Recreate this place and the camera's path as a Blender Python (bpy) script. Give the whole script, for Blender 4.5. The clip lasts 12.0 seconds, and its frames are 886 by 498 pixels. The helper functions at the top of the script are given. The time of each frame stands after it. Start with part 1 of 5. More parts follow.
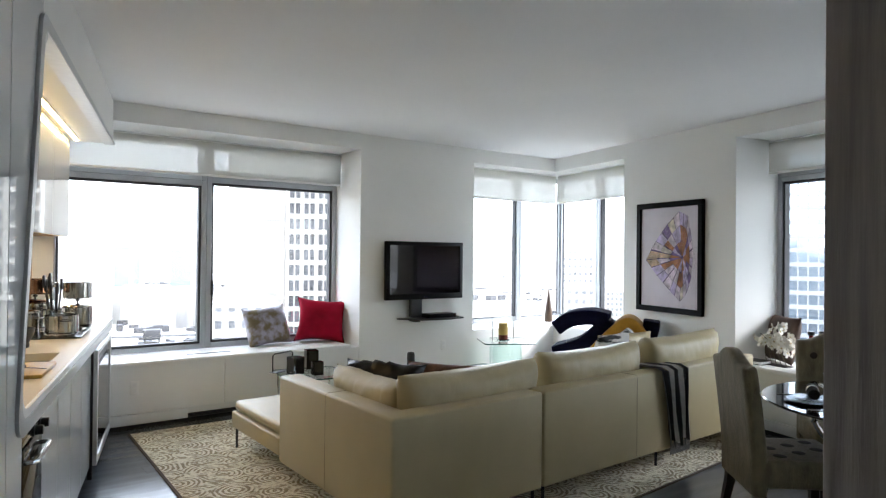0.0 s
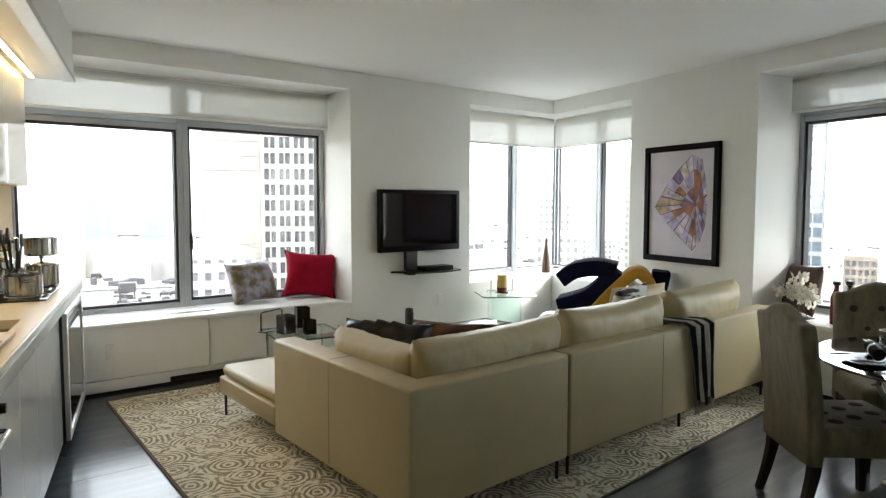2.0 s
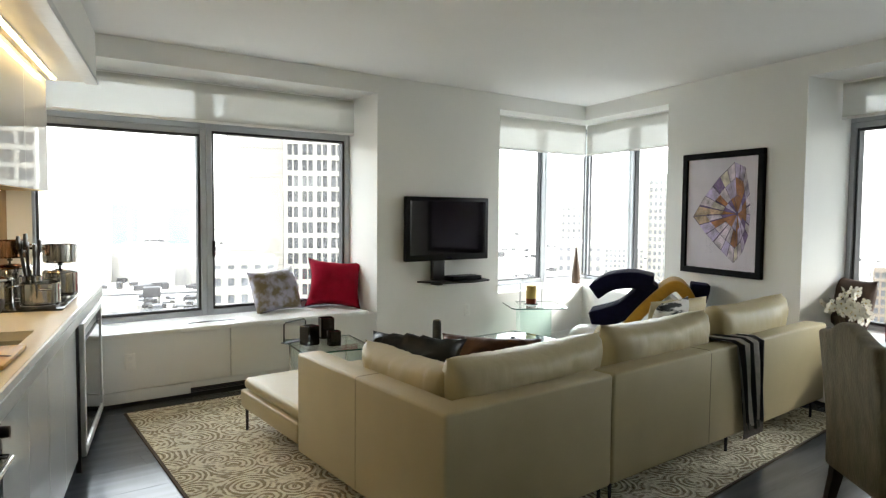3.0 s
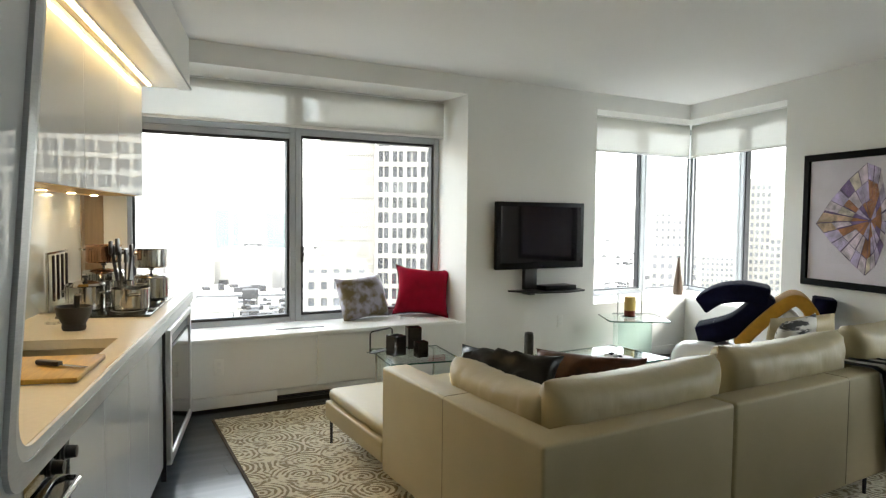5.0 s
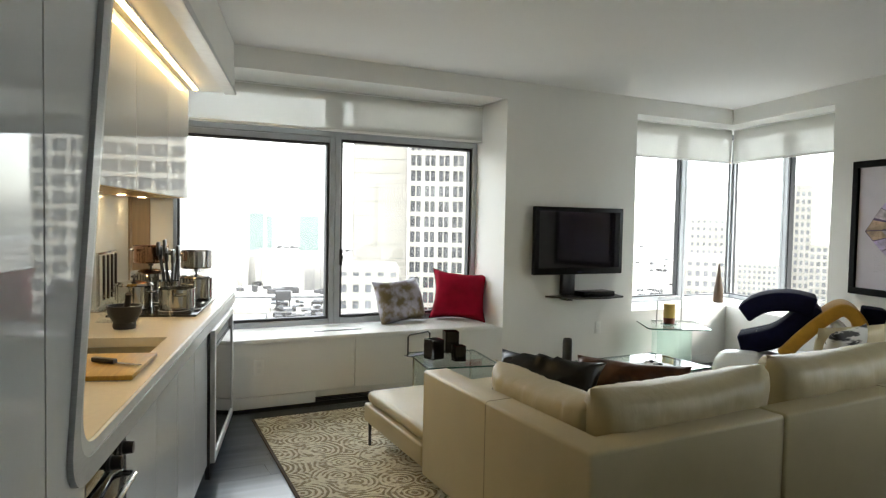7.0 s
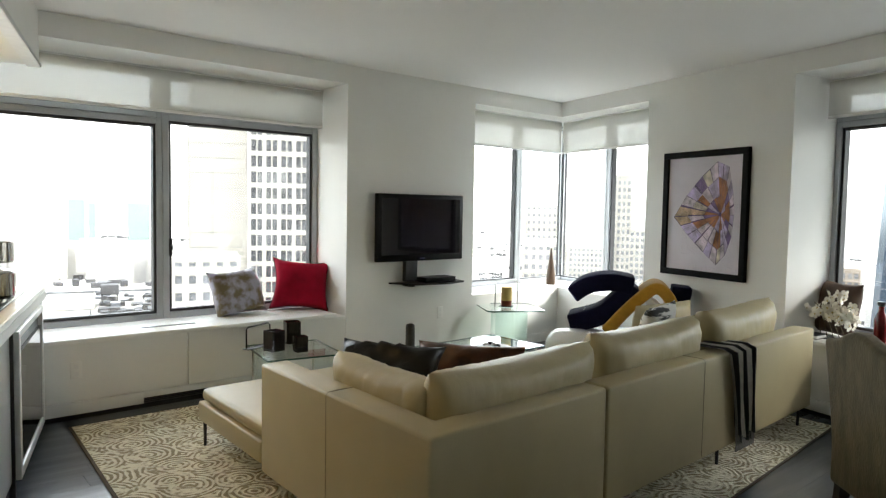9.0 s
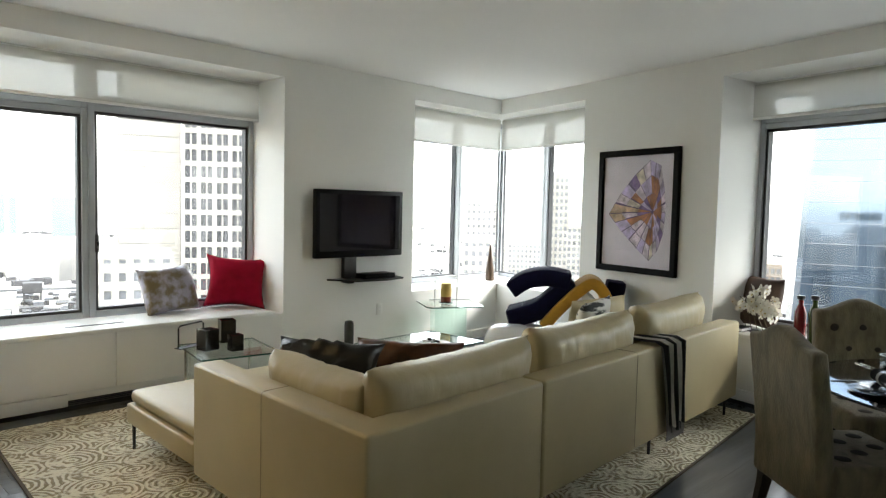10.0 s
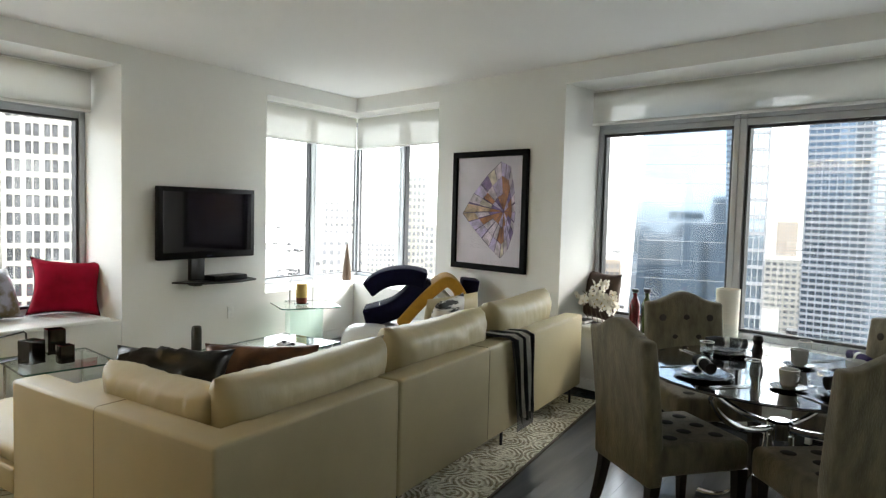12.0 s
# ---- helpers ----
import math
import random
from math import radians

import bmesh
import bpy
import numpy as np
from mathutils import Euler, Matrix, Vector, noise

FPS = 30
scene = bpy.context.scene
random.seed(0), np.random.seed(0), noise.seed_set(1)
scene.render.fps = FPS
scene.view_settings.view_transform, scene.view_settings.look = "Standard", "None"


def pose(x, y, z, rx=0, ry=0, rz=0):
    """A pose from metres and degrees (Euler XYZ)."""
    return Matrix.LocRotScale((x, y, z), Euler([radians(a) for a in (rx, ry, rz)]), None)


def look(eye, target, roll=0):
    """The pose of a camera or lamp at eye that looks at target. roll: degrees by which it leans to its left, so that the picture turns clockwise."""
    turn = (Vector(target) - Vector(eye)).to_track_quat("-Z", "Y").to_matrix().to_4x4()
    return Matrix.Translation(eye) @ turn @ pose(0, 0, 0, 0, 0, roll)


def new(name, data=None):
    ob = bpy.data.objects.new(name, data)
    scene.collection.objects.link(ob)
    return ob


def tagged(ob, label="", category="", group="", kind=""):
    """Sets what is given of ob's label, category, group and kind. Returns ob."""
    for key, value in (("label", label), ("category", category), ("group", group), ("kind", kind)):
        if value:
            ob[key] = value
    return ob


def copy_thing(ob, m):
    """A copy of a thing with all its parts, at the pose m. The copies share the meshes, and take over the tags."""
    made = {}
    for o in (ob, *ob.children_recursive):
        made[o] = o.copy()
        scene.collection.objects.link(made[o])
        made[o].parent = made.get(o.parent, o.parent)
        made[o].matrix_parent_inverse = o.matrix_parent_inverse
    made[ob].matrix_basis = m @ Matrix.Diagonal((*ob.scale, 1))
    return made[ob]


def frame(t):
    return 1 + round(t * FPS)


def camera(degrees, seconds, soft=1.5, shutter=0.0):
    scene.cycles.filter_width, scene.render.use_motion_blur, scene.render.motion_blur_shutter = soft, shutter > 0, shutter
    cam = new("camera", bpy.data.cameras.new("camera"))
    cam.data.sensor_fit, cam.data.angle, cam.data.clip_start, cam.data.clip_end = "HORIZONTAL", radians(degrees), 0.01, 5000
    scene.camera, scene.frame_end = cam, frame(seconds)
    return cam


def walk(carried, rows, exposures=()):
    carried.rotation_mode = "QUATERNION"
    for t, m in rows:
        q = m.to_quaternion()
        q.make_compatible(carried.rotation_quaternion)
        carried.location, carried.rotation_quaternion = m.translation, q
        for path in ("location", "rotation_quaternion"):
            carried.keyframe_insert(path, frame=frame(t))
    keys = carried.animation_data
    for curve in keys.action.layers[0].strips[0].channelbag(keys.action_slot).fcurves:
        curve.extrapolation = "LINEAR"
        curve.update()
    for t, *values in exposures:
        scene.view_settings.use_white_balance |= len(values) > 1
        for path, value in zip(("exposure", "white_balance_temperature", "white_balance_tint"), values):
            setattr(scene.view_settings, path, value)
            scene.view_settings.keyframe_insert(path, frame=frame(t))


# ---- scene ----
cam = camera(66.5, 12.0, soft=1.25)
PATH = [
    (0, (3.182, 4.922, 1.48), (4.392, 6.514, 1.494), 0.6),
    (0.5, (3.24, 5.038, 1.466), (4.386, 6.677, 1.48), 0.9),
    (1, (3.272, 5.151, 1.46), (4.427, 6.784, 1.436), 0.8),
    (1.5, (3.299, 5.277, 1.464), (4.515, 6.864, 1.399), 0.7),
    (2, (3.3, 5.397, 1.471), (4.561, 6.943, 1.336), 0.1),
    (2.5, (3.322, 5.512, 1.482), (4.58, 7.062, 1.355), -0.1),
    (3, (3.382, 5.608, 1.473), (4.595, 7.194, 1.36), 0.5),
    (5, (3.516, 5.844, 1.471), (4.513, 7.575, 1.373), 0.6),
    (5.5, (3.491, 5.852, 1.478), (4.397, 7.632, 1.366), 0.6),
    (6, (3.471, 5.858, 1.475), (4.295, 7.678, 1.379), 0.5),
    (6.5, (3.459, 5.862, 1.478), (4.279, 7.684, 1.391), 0.8),
    (7, (3.466, 5.871, 1.47), (4.382, 7.647, 1.383), 1.1),
    (8.8, (3.506, 5.88, 1.483), (4.765, 7.431, 1.366), 1.0),
    (9, (3.509, 5.884, 1.471), (4.801, 7.406, 1.354), 1.0),
    (9.5, (3.516, 5.888, 1.473), (4.876, 7.349, 1.353), 1.2),
    (10, (3.523, 5.887, 1.469), (4.944, 7.289, 1.345), 1.3),
    (10.5, (3.53, 5.884, 1.471), (5.007, 7.225, 1.338), 1.4),
    (11, (3.54, 5.886, 1.469), (5.081, 7.154, 1.331), 1.4),
    (11.5, (3.548, 5.886, 1.473), (5.159, 7.064, 1.346), 1.8),
    (12, (3.547, 5.882, 1.475), (5.228, 6.959, 1.357), 1.5),
]
EXPOSURES = [(0.0, 3.95, 6000, 13), (0.5, 3.93, 6200, 12), (1.0, 3.88, 6350, 11), (2.0, 3.86, 6550, 9), (5.0, 3.83, 6650, 8), (5.5, 3.82, 6650, 8), (7.0, 3.63, 6650, 8), (9.0, 3.70, 6620, 8), (12.0, 3.93, 6620, 9)]
walk(cam, [(t, look(eye, target, roll)) for t, eye, target, roll in PATH], EXPOSURES)

# ---- world and light ----
world = bpy.data.worlds.new("sky")
scene.world = world
world.use_nodes = True
wn = world.node_tree
sky = wn.nodes.new("ShaderNodeTexSky")
sky.sky_type, sky.sun_disc = "NISHITA", False
sky.sun_elevation, sky.sun_rotation = radians(38), radians(228)
sky.air_density, sky.dust_density, sky.ozone_density = 1.0, 1.5, 0.5
grey = wn.nodes.new("ShaderNodeHueSaturation")
grey.inputs["Saturation"].default_value = 0.25
wn.links.new(sky.outputs[0], grey.inputs["Color"])
wn.links.new(grey.outputs[0], wn.nodes["Background"].inputs[0])
# overcast: the zenith is three times as bright as the horizon
way = wn.nodes.new("ShaderNodeTexCoord")
axes = wn.nodes.new("ShaderNodeSeparateXYZ")
rise = wn.nodes.new("ShaderNodeMapRange")
rise.inputs["To Min"].default_value, rise.inputs["To Max"].default_value = 0.075, 0.225
wn.links.new(way.outputs["Generated"], axes.inputs[0])
wn.links.new(axes.outputs["Z"], rise.inputs["Value"])
wn.links.new(rise.outputs[0], wn.nodes["Background"].inputs[1])
SUN_WAY = (-0.585, 0.53, -0.615)
sun = new("sun", bpy.data.lights.new("sun", "SUN"))
sun.data.energy, sun.data.angle, sun.data.color = 1.0, radians(30), (1.0, 0.97, 0.92)
sun.matrix_world = look((0, 0, 60), (SUN_WAY[0], SUN_WAY[1], 60 + SUN_WAY[2]))

# ---- plan ----
CEIL = 2.70
HEAD = 2.54
WALL_D = 0.66
A_E, A_K = radians(13.5), radians(15.6)
CORNER = Vector((9.53, 10.93, 0))


def basis(origin, ex, ey):
    m = Matrix.Identity(4)
    for r in range(3):
        m[r][0], m[r][1], m[r][2], m[r][3] = ex[r], ey[r], (0, 0, 1)[r], origin[r]
    return m


# north wall: x along it, y outwards; east wall: x runs south, y outwards; kitchen: x runs south, y into the room
M_T = Matrix.Translation((0, 10.93, 0))
M_E = basis(CORNER, (-math.sin(A_E), -math.cos(A_E), 0), (math.cos(A_E), -math.sin(A_E), 0))
M_K = basis((4.37, 10.96, 0), (-math.sin(A_K), -math.cos(A_K), 0), (math.cos(A_K), -math.sin(A_K), 0))


# ---- mesh helpers ----
def box(bm, x0, x1, y0, y1, z0, z1, bevel=0.0, seg=2, m=None):
    r = bmesh.ops.create_cube(bm, size=1.0)
    vs = r["verts"]
    for v in vs:
        v.co = Vector((x0 if v.co.x < 0 else x1, y0 if v.co.y < 0 else y1, z0 if v.co.z < 0 else z1))
    if bevel > 0:
        es = list({e for v in vs for e in v.link_edges})
        g = bmesh.ops.bevel(bm, geom=es, offset=bevel, segments=seg, profile=0.5, affect="EDGES")
        vs = list({v for f in g["faces"] for v in f.verts} | {v for v in vs if v.is_valid})
        if m is not None:
            seen, todo = set(vs), list(vs)
            while todo:
                for e in todo.pop().link_edges:
                    for w in e.verts:
                        if w not in seen:
                            seen.add(w), todo.append(w)
            vs = list(seen)
    if m is not None:
        for v in vs:
            v.co = m @ v.co
    return vs


def prism(bm, pts, z0, z1, m=None):
    lo = [bm.verts.new((p[0], p[1], z0)) for p in pts]
    hi = [bm.verts.new((p[0], p[1], z1)) for p in pts]
    n = len(pts)
    fs = [bm.faces.new(lo[::-1]), bm.faces.new(hi)]
    fs += [bm.faces.new((lo[i], lo[(i + 1) % n], hi[(i + 1) % n], hi[i])) for i in range(n)]
    if m is not None:
        for v in lo + hi:
            v.co = m @ v.co
    bmesh.ops.recalc_face_normals(bm, faces=fs)
    return lo + hi


def lathe(bm, profile, n=24, m=None, cap=True):
    rings = []
    for r, z in profile:
        rings.append([bm.verts.new((r * math.cos(2 * math.pi * i / n), r * math.sin(2 * math.pi * i / n), z)) for i in range(n)])
    fs = []
    for a, b in zip(rings, rings[1:]):
        fs += [bm.faces.new((a[i], a[(i + 1) % n], b[(i + 1) % n], b[i])) for i in range(n)]
    if cap:
        fs += [bm.faces.new(rings[0][::-1]), bm.faces.new(rings[-1])]
    if m is not None:
        for ring in rings:
            for v in ring:
                v.co = m @ v.co
    bmesh.ops.recalc_face_normals(bm, faces=fs)


def tube(bm, pts, r, n=8, closed=False, flat=None):
    """A bar along pts: round of radius r, or flat=(half width, half height)."""
    pts = [Vector(p) for p in pts]
    k = len(pts)
    rings = []
    for i, p in enumerate(pts):
        a = pts[i - 1] if (i or closed) else p
        b = pts[(i + 1) % k] if (i < k - 1 or closed) else p
        d = (b - a).normalized()
        up = Vector((0, 0, 1)) if abs(d.z) < 0.95 else Vector((0, 1, 0))
        s = d.cross(up).normalized()
        u = s.cross(d).normalized()
        rings.append([bm.verts.new(p + s * r * math.cos(2 * math.pi * j / n) + u * r * math.sin(2 * math.pi * j / n)) for j in range(n)])
    fs = []
    for i in range(k if closed else k - 1):
        a, b = rings[i], rings[(i + 1) % k]
        fs += [bm.faces.new((a[j], a[(j + 1) % n], b[(j + 1) % n], b[j])) for j in range(n)]
    if not closed:
        fs += [bm.faces.new(rings[0][::-1]), bm.faces.new(rings[-1])]
    bmesh.ops.recalc_face_normals(bm, faces=fs)


def cushion(bm, w, h, t, m, nx=18, ny=14, sag=0.0, wrinkle=0.006, seed=0, pinch=0.10, full=2.6):
    """A stuffed cushion: w wide (x), h high (z), t thick (y), with pinched corners and soft creases."""
    front, back = [], []
    for j in range(ny + 1):
        for side, rows in ((1, front), (-1, back)):
            row = []
            for i in range(nx + 1):
                a, b = 2 * i / nx - 1, 2 * j / ny - 1
                f = (max(0.0, 1 - abs(a) ** full) * max(0.0, 1 - abs(b) ** min(full, 3.5))) ** 0.42
                edge = pinch * (1 - f)
                x = a * w / 2 * (1 - edge * 0.55 * (1 - b * b))
                z = b * h / 2 * (1 - edge * 0.55 * (1 - a * a)) - sag * (1 - a * a) * (0.5 + b / 2)
                c = noise.noise(Vector((a * 3.1 + seed * 7, b * 2.2, seed + side * 0.3)))
                c2 = noise.noise(Vector((a * 9 + seed, b * 3.5 + a * 4, seed * 3 + 5.0)))
                c3 = noise.noise(Vector((a * 17 + b * 2 + seed, b * 2.5, seed * 5 + 9.0)))
                y = side * (t / 2 * f) + f * wrinkle * (0.9 * c + 0.9 * c2 + 0.9 * c3 * (0.4 + abs(b)))
                row.append(bm.verts.new(m @ Vector((x, y, z))))
            rows.append(row)
    fs = []
    for rows in (front, back):
        for j in range(ny):
            for i in range(nx):
                fs.append(bm.faces.new((rows[j][i], rows[j][i + 1], rows[j + 1][i + 1], rows[j + 1][i])))
    bmesh.ops.remove_doubles(bm, verts=[v for r in front + back for v in r], dist=0.0008)
    bmesh.ops.recalc_face_normals(bm, faces=[f for f in fs if f.is_valid])


def mesh_from(name, bm, mats, smooth=30):
    me = bpy.data.meshes.new(name)
    bm.normal_update()
    bm.to_mesh(me)
    bm.free()
    for mt in (mats if isinstance(mats, (list, tuple)) else [mats]):
        me.materials.append(mt)
    if smooth:
        me.polygons.foreach_set("use_smooth", [True] * len(me.polygons))
        me.set_sharp_from_angle(angle=radians(smooth))
    return me


def part(name, bm, material, parent=None, label="", smooth=30):
    ob = new(name, mesh_from(name, bm, material, smooth))
    if parent is not None:
        ob.parent = parent
    if label:
        ob["label"] = label
    return ob


leather_part = part  # plain part(), for use where a builder bends its own parts


def thing(name, label, category, m=None, group="", kind=""):
    ob = new(name)
    ob.empty_display_size = 0.1
    if m is not None:
        ob.matrix_basis = m
    return tagged(ob, label, category, group, kind)


def solo(name, bm, material, label, category, m=None, group="", kind="", smooth=30):
    ob = part(name, bm, material, None, "", smooth)
    if m is not None:
        ob.matrix_basis = m
    return tagged(ob, label, category, group, kind)


def B(*a, **k):
    bm = bmesh.new()
    box(bm, *a, **k)
    return bm


def rz(deg, x=0, y=0, z=0):
    return pose(x, y, z, 0, 0, deg)


# ---- materials ----
def material(name, colour, rough=0.5, metal=0.0, var=0.06, scale=8.0, bump=0.0, bump_scale=60.0, spec=0.5, coat=0.0,
             stretch=(1, 1, 1), rough_var=0.0, second=None, sheen=0.0):
    mt = bpy.data.materials.new(name)
    mt.use_nodes = True
    nt = mt.node_tree
    b = nt.nodes["Principled BSDF"]
    b.inputs["Roughness"].default_value, b.inputs["Metallic"].default_value = rough, metal
    b.inputs["Specular IOR Level"].default_value = spec
    b.inputs["Coat Weight"].default_value = coat
    b.inputs["Coat Roughness"].default_value = 0.06
    b.inputs["Sheen Weight"].default_value = sheen
    tc = nt.nodes.new("ShaderNodeTexCoord")
    mp = nt.nodes.new("ShaderNodeMapping")
    mp.inputs["Scale"].default_value = stretch
    nt.links.new(tc.outputs["Object"], mp.inputs["Vector"])
    n1 = nt.nodes.new("ShaderNodeTexNoise")
    n1.inputs["Scale"].default_value, n1.inputs["Detail"].default_value = scale, 6
    nt.links.new(mp.outputs[0], n1.inputs["Vector"])
    ramp = nt.nodes.new("ShaderNodeValToRGB")
    c = Vector(colour)
    c2 = Vector(second) if second else None
    lo, hi = (c * (1 - var), c * (1 + var)) if c2 is None else (c, c2)
    ramp.color_ramp.elements[0].position, ramp.color_ramp.elements[1].position = 0.32, 0.68
    ramp.color_ramp.elements[0].color, ramp.color_ramp.elements[1].color = (*lo, 1), (*[min(1, q) for q in hi], 1)
    nt.links.new(n1.outputs["Fac"], ramp.inputs[0])
    nt.links.new(ramp.outputs[0], b.inputs["Base Color"])
    if rough_var:
        mr = nt.nodes.new("ShaderNodeMapRange")
        mr.inputs["To Min"].default_value, mr.inputs["To Max"].default_value = max(0.02, rough - rough_var), rough + rough_var
        n3 = nt.nodes.new("ShaderNodeTexNoise")
        n3.inputs["Scale"].default_value = scale * 0.6
        nt.links.new(mp.outputs[0], n3.inputs["Vector"])
        nt.links.new(n3.outputs["Fac"], mr.inputs["Value"])
        nt.links.new(mr.outputs[0], b.inputs["Roughness"])
    if bump:
        n2 = nt.nodes.new("ShaderNodeTexNoise")
        n2.inputs["Scale"].default_value, n2.inputs["Detail"].default_value = bump_scale, 4
        nt.links.new(mp.outputs[0], n2.inputs["Vector"])
        bp = nt.nodes.new("ShaderNodeBump")
        bp.inputs["Strength"].default_value, bp.inputs["Distance"].default_value = bump, 0.01
        nt.links.new(n2.outputs["Fac"], bp.inputs["Height"])
        nt.links.new(bp.outputs[0], b.inputs["Normal"])
    return mt


def glass_material(name, tint=(0.97, 0.99, 0.98), rough=0.0, ior=1.45, reflect=1.0):
    """Sheet of clear glass: lets light straight through, with a reflection that grows towards grazing."""
    mt = bpy.data.materials.new(name)
    mt.use_nodes = True
    nt = mt.node_tree
    nt.nodes.remove(nt.nodes["Principled BSDF"])
    out = nt.nodes["Material Output"]
    tr, gl, mx, lw, pw, mr = (nt.nodes.new(k) for k in ("ShaderNodeBsdfTransparent", "ShaderNodeBsdfGlossy", "ShaderNodeMixShader", "ShaderNodeLayerWeight", "ShaderNodeMath", "ShaderNodeMapRange"))
    tr.inputs["Color"].default_value = (*tint, 1)
    gl.inputs["Roughness"].default_value = rough
    gl.inputs["Color"].default_value = (reflect, reflect, reflect, 1)
    lw.inputs["Blend"].default_value = 0.5
    pw.operation = "POWER"
    pw.inputs[1].default_value = 5.0
    mr.inputs["To Min"].default_value, mr.inputs["To Max"].default_value = ((ior - 1) / (ior + 1)) ** 2, 0.9
    nt.links.new(lw.outputs["Facing"], pw.inputs[0])
    nt.links.new(pw.outputs[0], mr.inputs["Value"])
    nt.links.new(mr.outputs[0], mx.inputs[0])
    nt.links.new(tr.outputs[0], mx.inputs[1])
    nt.links.new(gl.outputs[0], mx.inputs[2])
    nt.links.new(mx.outputs[0], out.inputs["Surface"])
    return mt


def glow_material(name, colour, strength):
    mt = bpy.data.materials.new(name)
    mt.use_nodes = True
    b = mt.node_tree.nodes["Principled BSDF"]
    b.inputs["Base Color"].default_value = (*colour, 1)
    b.inputs["Emission Color"].default_value = (*colour, 1)
    b.inputs["Emission Strength"].default_value = strength
    return mt


WALL = material("wall_paint", (0.84, 0.84, 0.81), 0.6, var=0.02, scale=1.5, bump=0.06, bump_scale=260)
CEILING = material("ceiling_paint", (0.85, 0.85, 0.84), 0.75, var=0.02, scale=0.9, bump=0.05, bump_scale=300)
TRIM = material("trim_paint", (0.82, 0.82, 0.80), 0.4, var=0.015, scale=3)
BENCH = material("bench_lacquer", (0.86, 0.86, 0.83), 0.32, var=0.015, scale=2, rough_var=0.06)
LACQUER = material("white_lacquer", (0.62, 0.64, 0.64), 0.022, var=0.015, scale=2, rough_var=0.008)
SOFFIT = material("soffit_paint", (0.80, 0.80, 0.77), 0.5, var=0.02, scale=2)
BAND = material("brushed_band", (0.56, 0.57, 0.57), 0.30, metal=0.2, var=0.08, scale=30, stretch=(1, 1, 12))
RIM = material("pale_aluminium", (0.78, 0.79, 0.78), 0.28, metal=0.3, var=0.04, scale=20)
FRAME_AL = material("window_aluminium", (0.40, 0.42, 0.44), 0.36, metal=0.6, var=0.06, scale=6)
GASKET = material("window_gasket", (0.035, 0.036, 0.04), 0.5, var=0.1, scale=20)
GLASS = glass_material("window_glass", (0.97, 0.985, 0.98))
TABLE_GLASS = glass_material("table_glass", (0.94, 0.98, 0.965), ior=1.5)
CHROME = material("chrome", (0.78, 0.78, 0.78), 0.08, metal=1.0, var=0.03, scale=20)
STEEL = material("polished_steel", (0.52, 0.50, 0.46), 0.12, metal=1.0, var=0.05, scale=30)
SINK = material("sink_steel", (0.42, 0.37, 0.27), 0.28, metal=1.0, var=0.06, scale=20)
COPPER = material("copper_pan", (0.42, 0.22, 0.12), 0.18, metal=1.0, var=0.08, scale=14)
BLACK = material("black_plastic", (0.012, 0.012, 0.013), 0.35, var=0.15, scale=30)
DARKWOOD = material("dark_floor_wood", (0.108, 0.120, 0.135), 0.17, var=0.16, scale=2.2, stretch=(0.5, 6, 1), bump=0.03, bump_scale=40, rough_var=0.05)
OAK = material("grey_oak", (0.40, 0.345, 0.31), 0.55, var=0.25, scale=6, stretch=(8, 8, 0.5), bump=0.15, bump_scale=30)
COUNTER = material("counter_stone", (0.70, 0.63, 0.50), 0.3, var=0.03, scale=40)
LEATHER = material("cream_leather", (0.455, 0.385, 0.222), 0.42, var=0.05, scale=3, bump=0.10, bump_scale=180, rough_var=0.06)
LEATHER_SOFT = material("soft_cream_leather", (0.455, 0.385, 0.222), 0.44, var=0.05, scale=3, bump=0.40, bump_scale=7, stretch=(2.4, 2.4, 0.7), rough_var=0.06)
LEG_DARK = material("dark_leg_metal", (0.06, 0.06, 0.06), 0.3, metal=0.8, var=0.1, scale=20)
LEATHER_SEAM = material("leather_seam", (0.22, 0.19, 0.13), 0.6, var=0.05)
BAMBOO = material("bamboo_board", (0.50, 0.29, 0.045), 0.4, var=0.14, scale=5, stretch=(1, 14, 1))
OVEN_GLASS = material("oven_glass", (0.012, 0.012, 0.013), 0.06, var=0.1, spec=0.6)


# ---- floor and ceiling ----
def trimmed(bm):
    """Cuts off what reaches out beyond the slanting kitchen wall."""
    n = M_K.to_3x3() @ Vector((0, 1, 0))
    bmesh.ops.bisect_plane(bm, geom=bm.verts[:] + bm.edges[:] + bm.faces[:], plane_co=M_K @ Vector((0, -0.84, 0)), plane_no=n, clear_inner=True)
    return bm


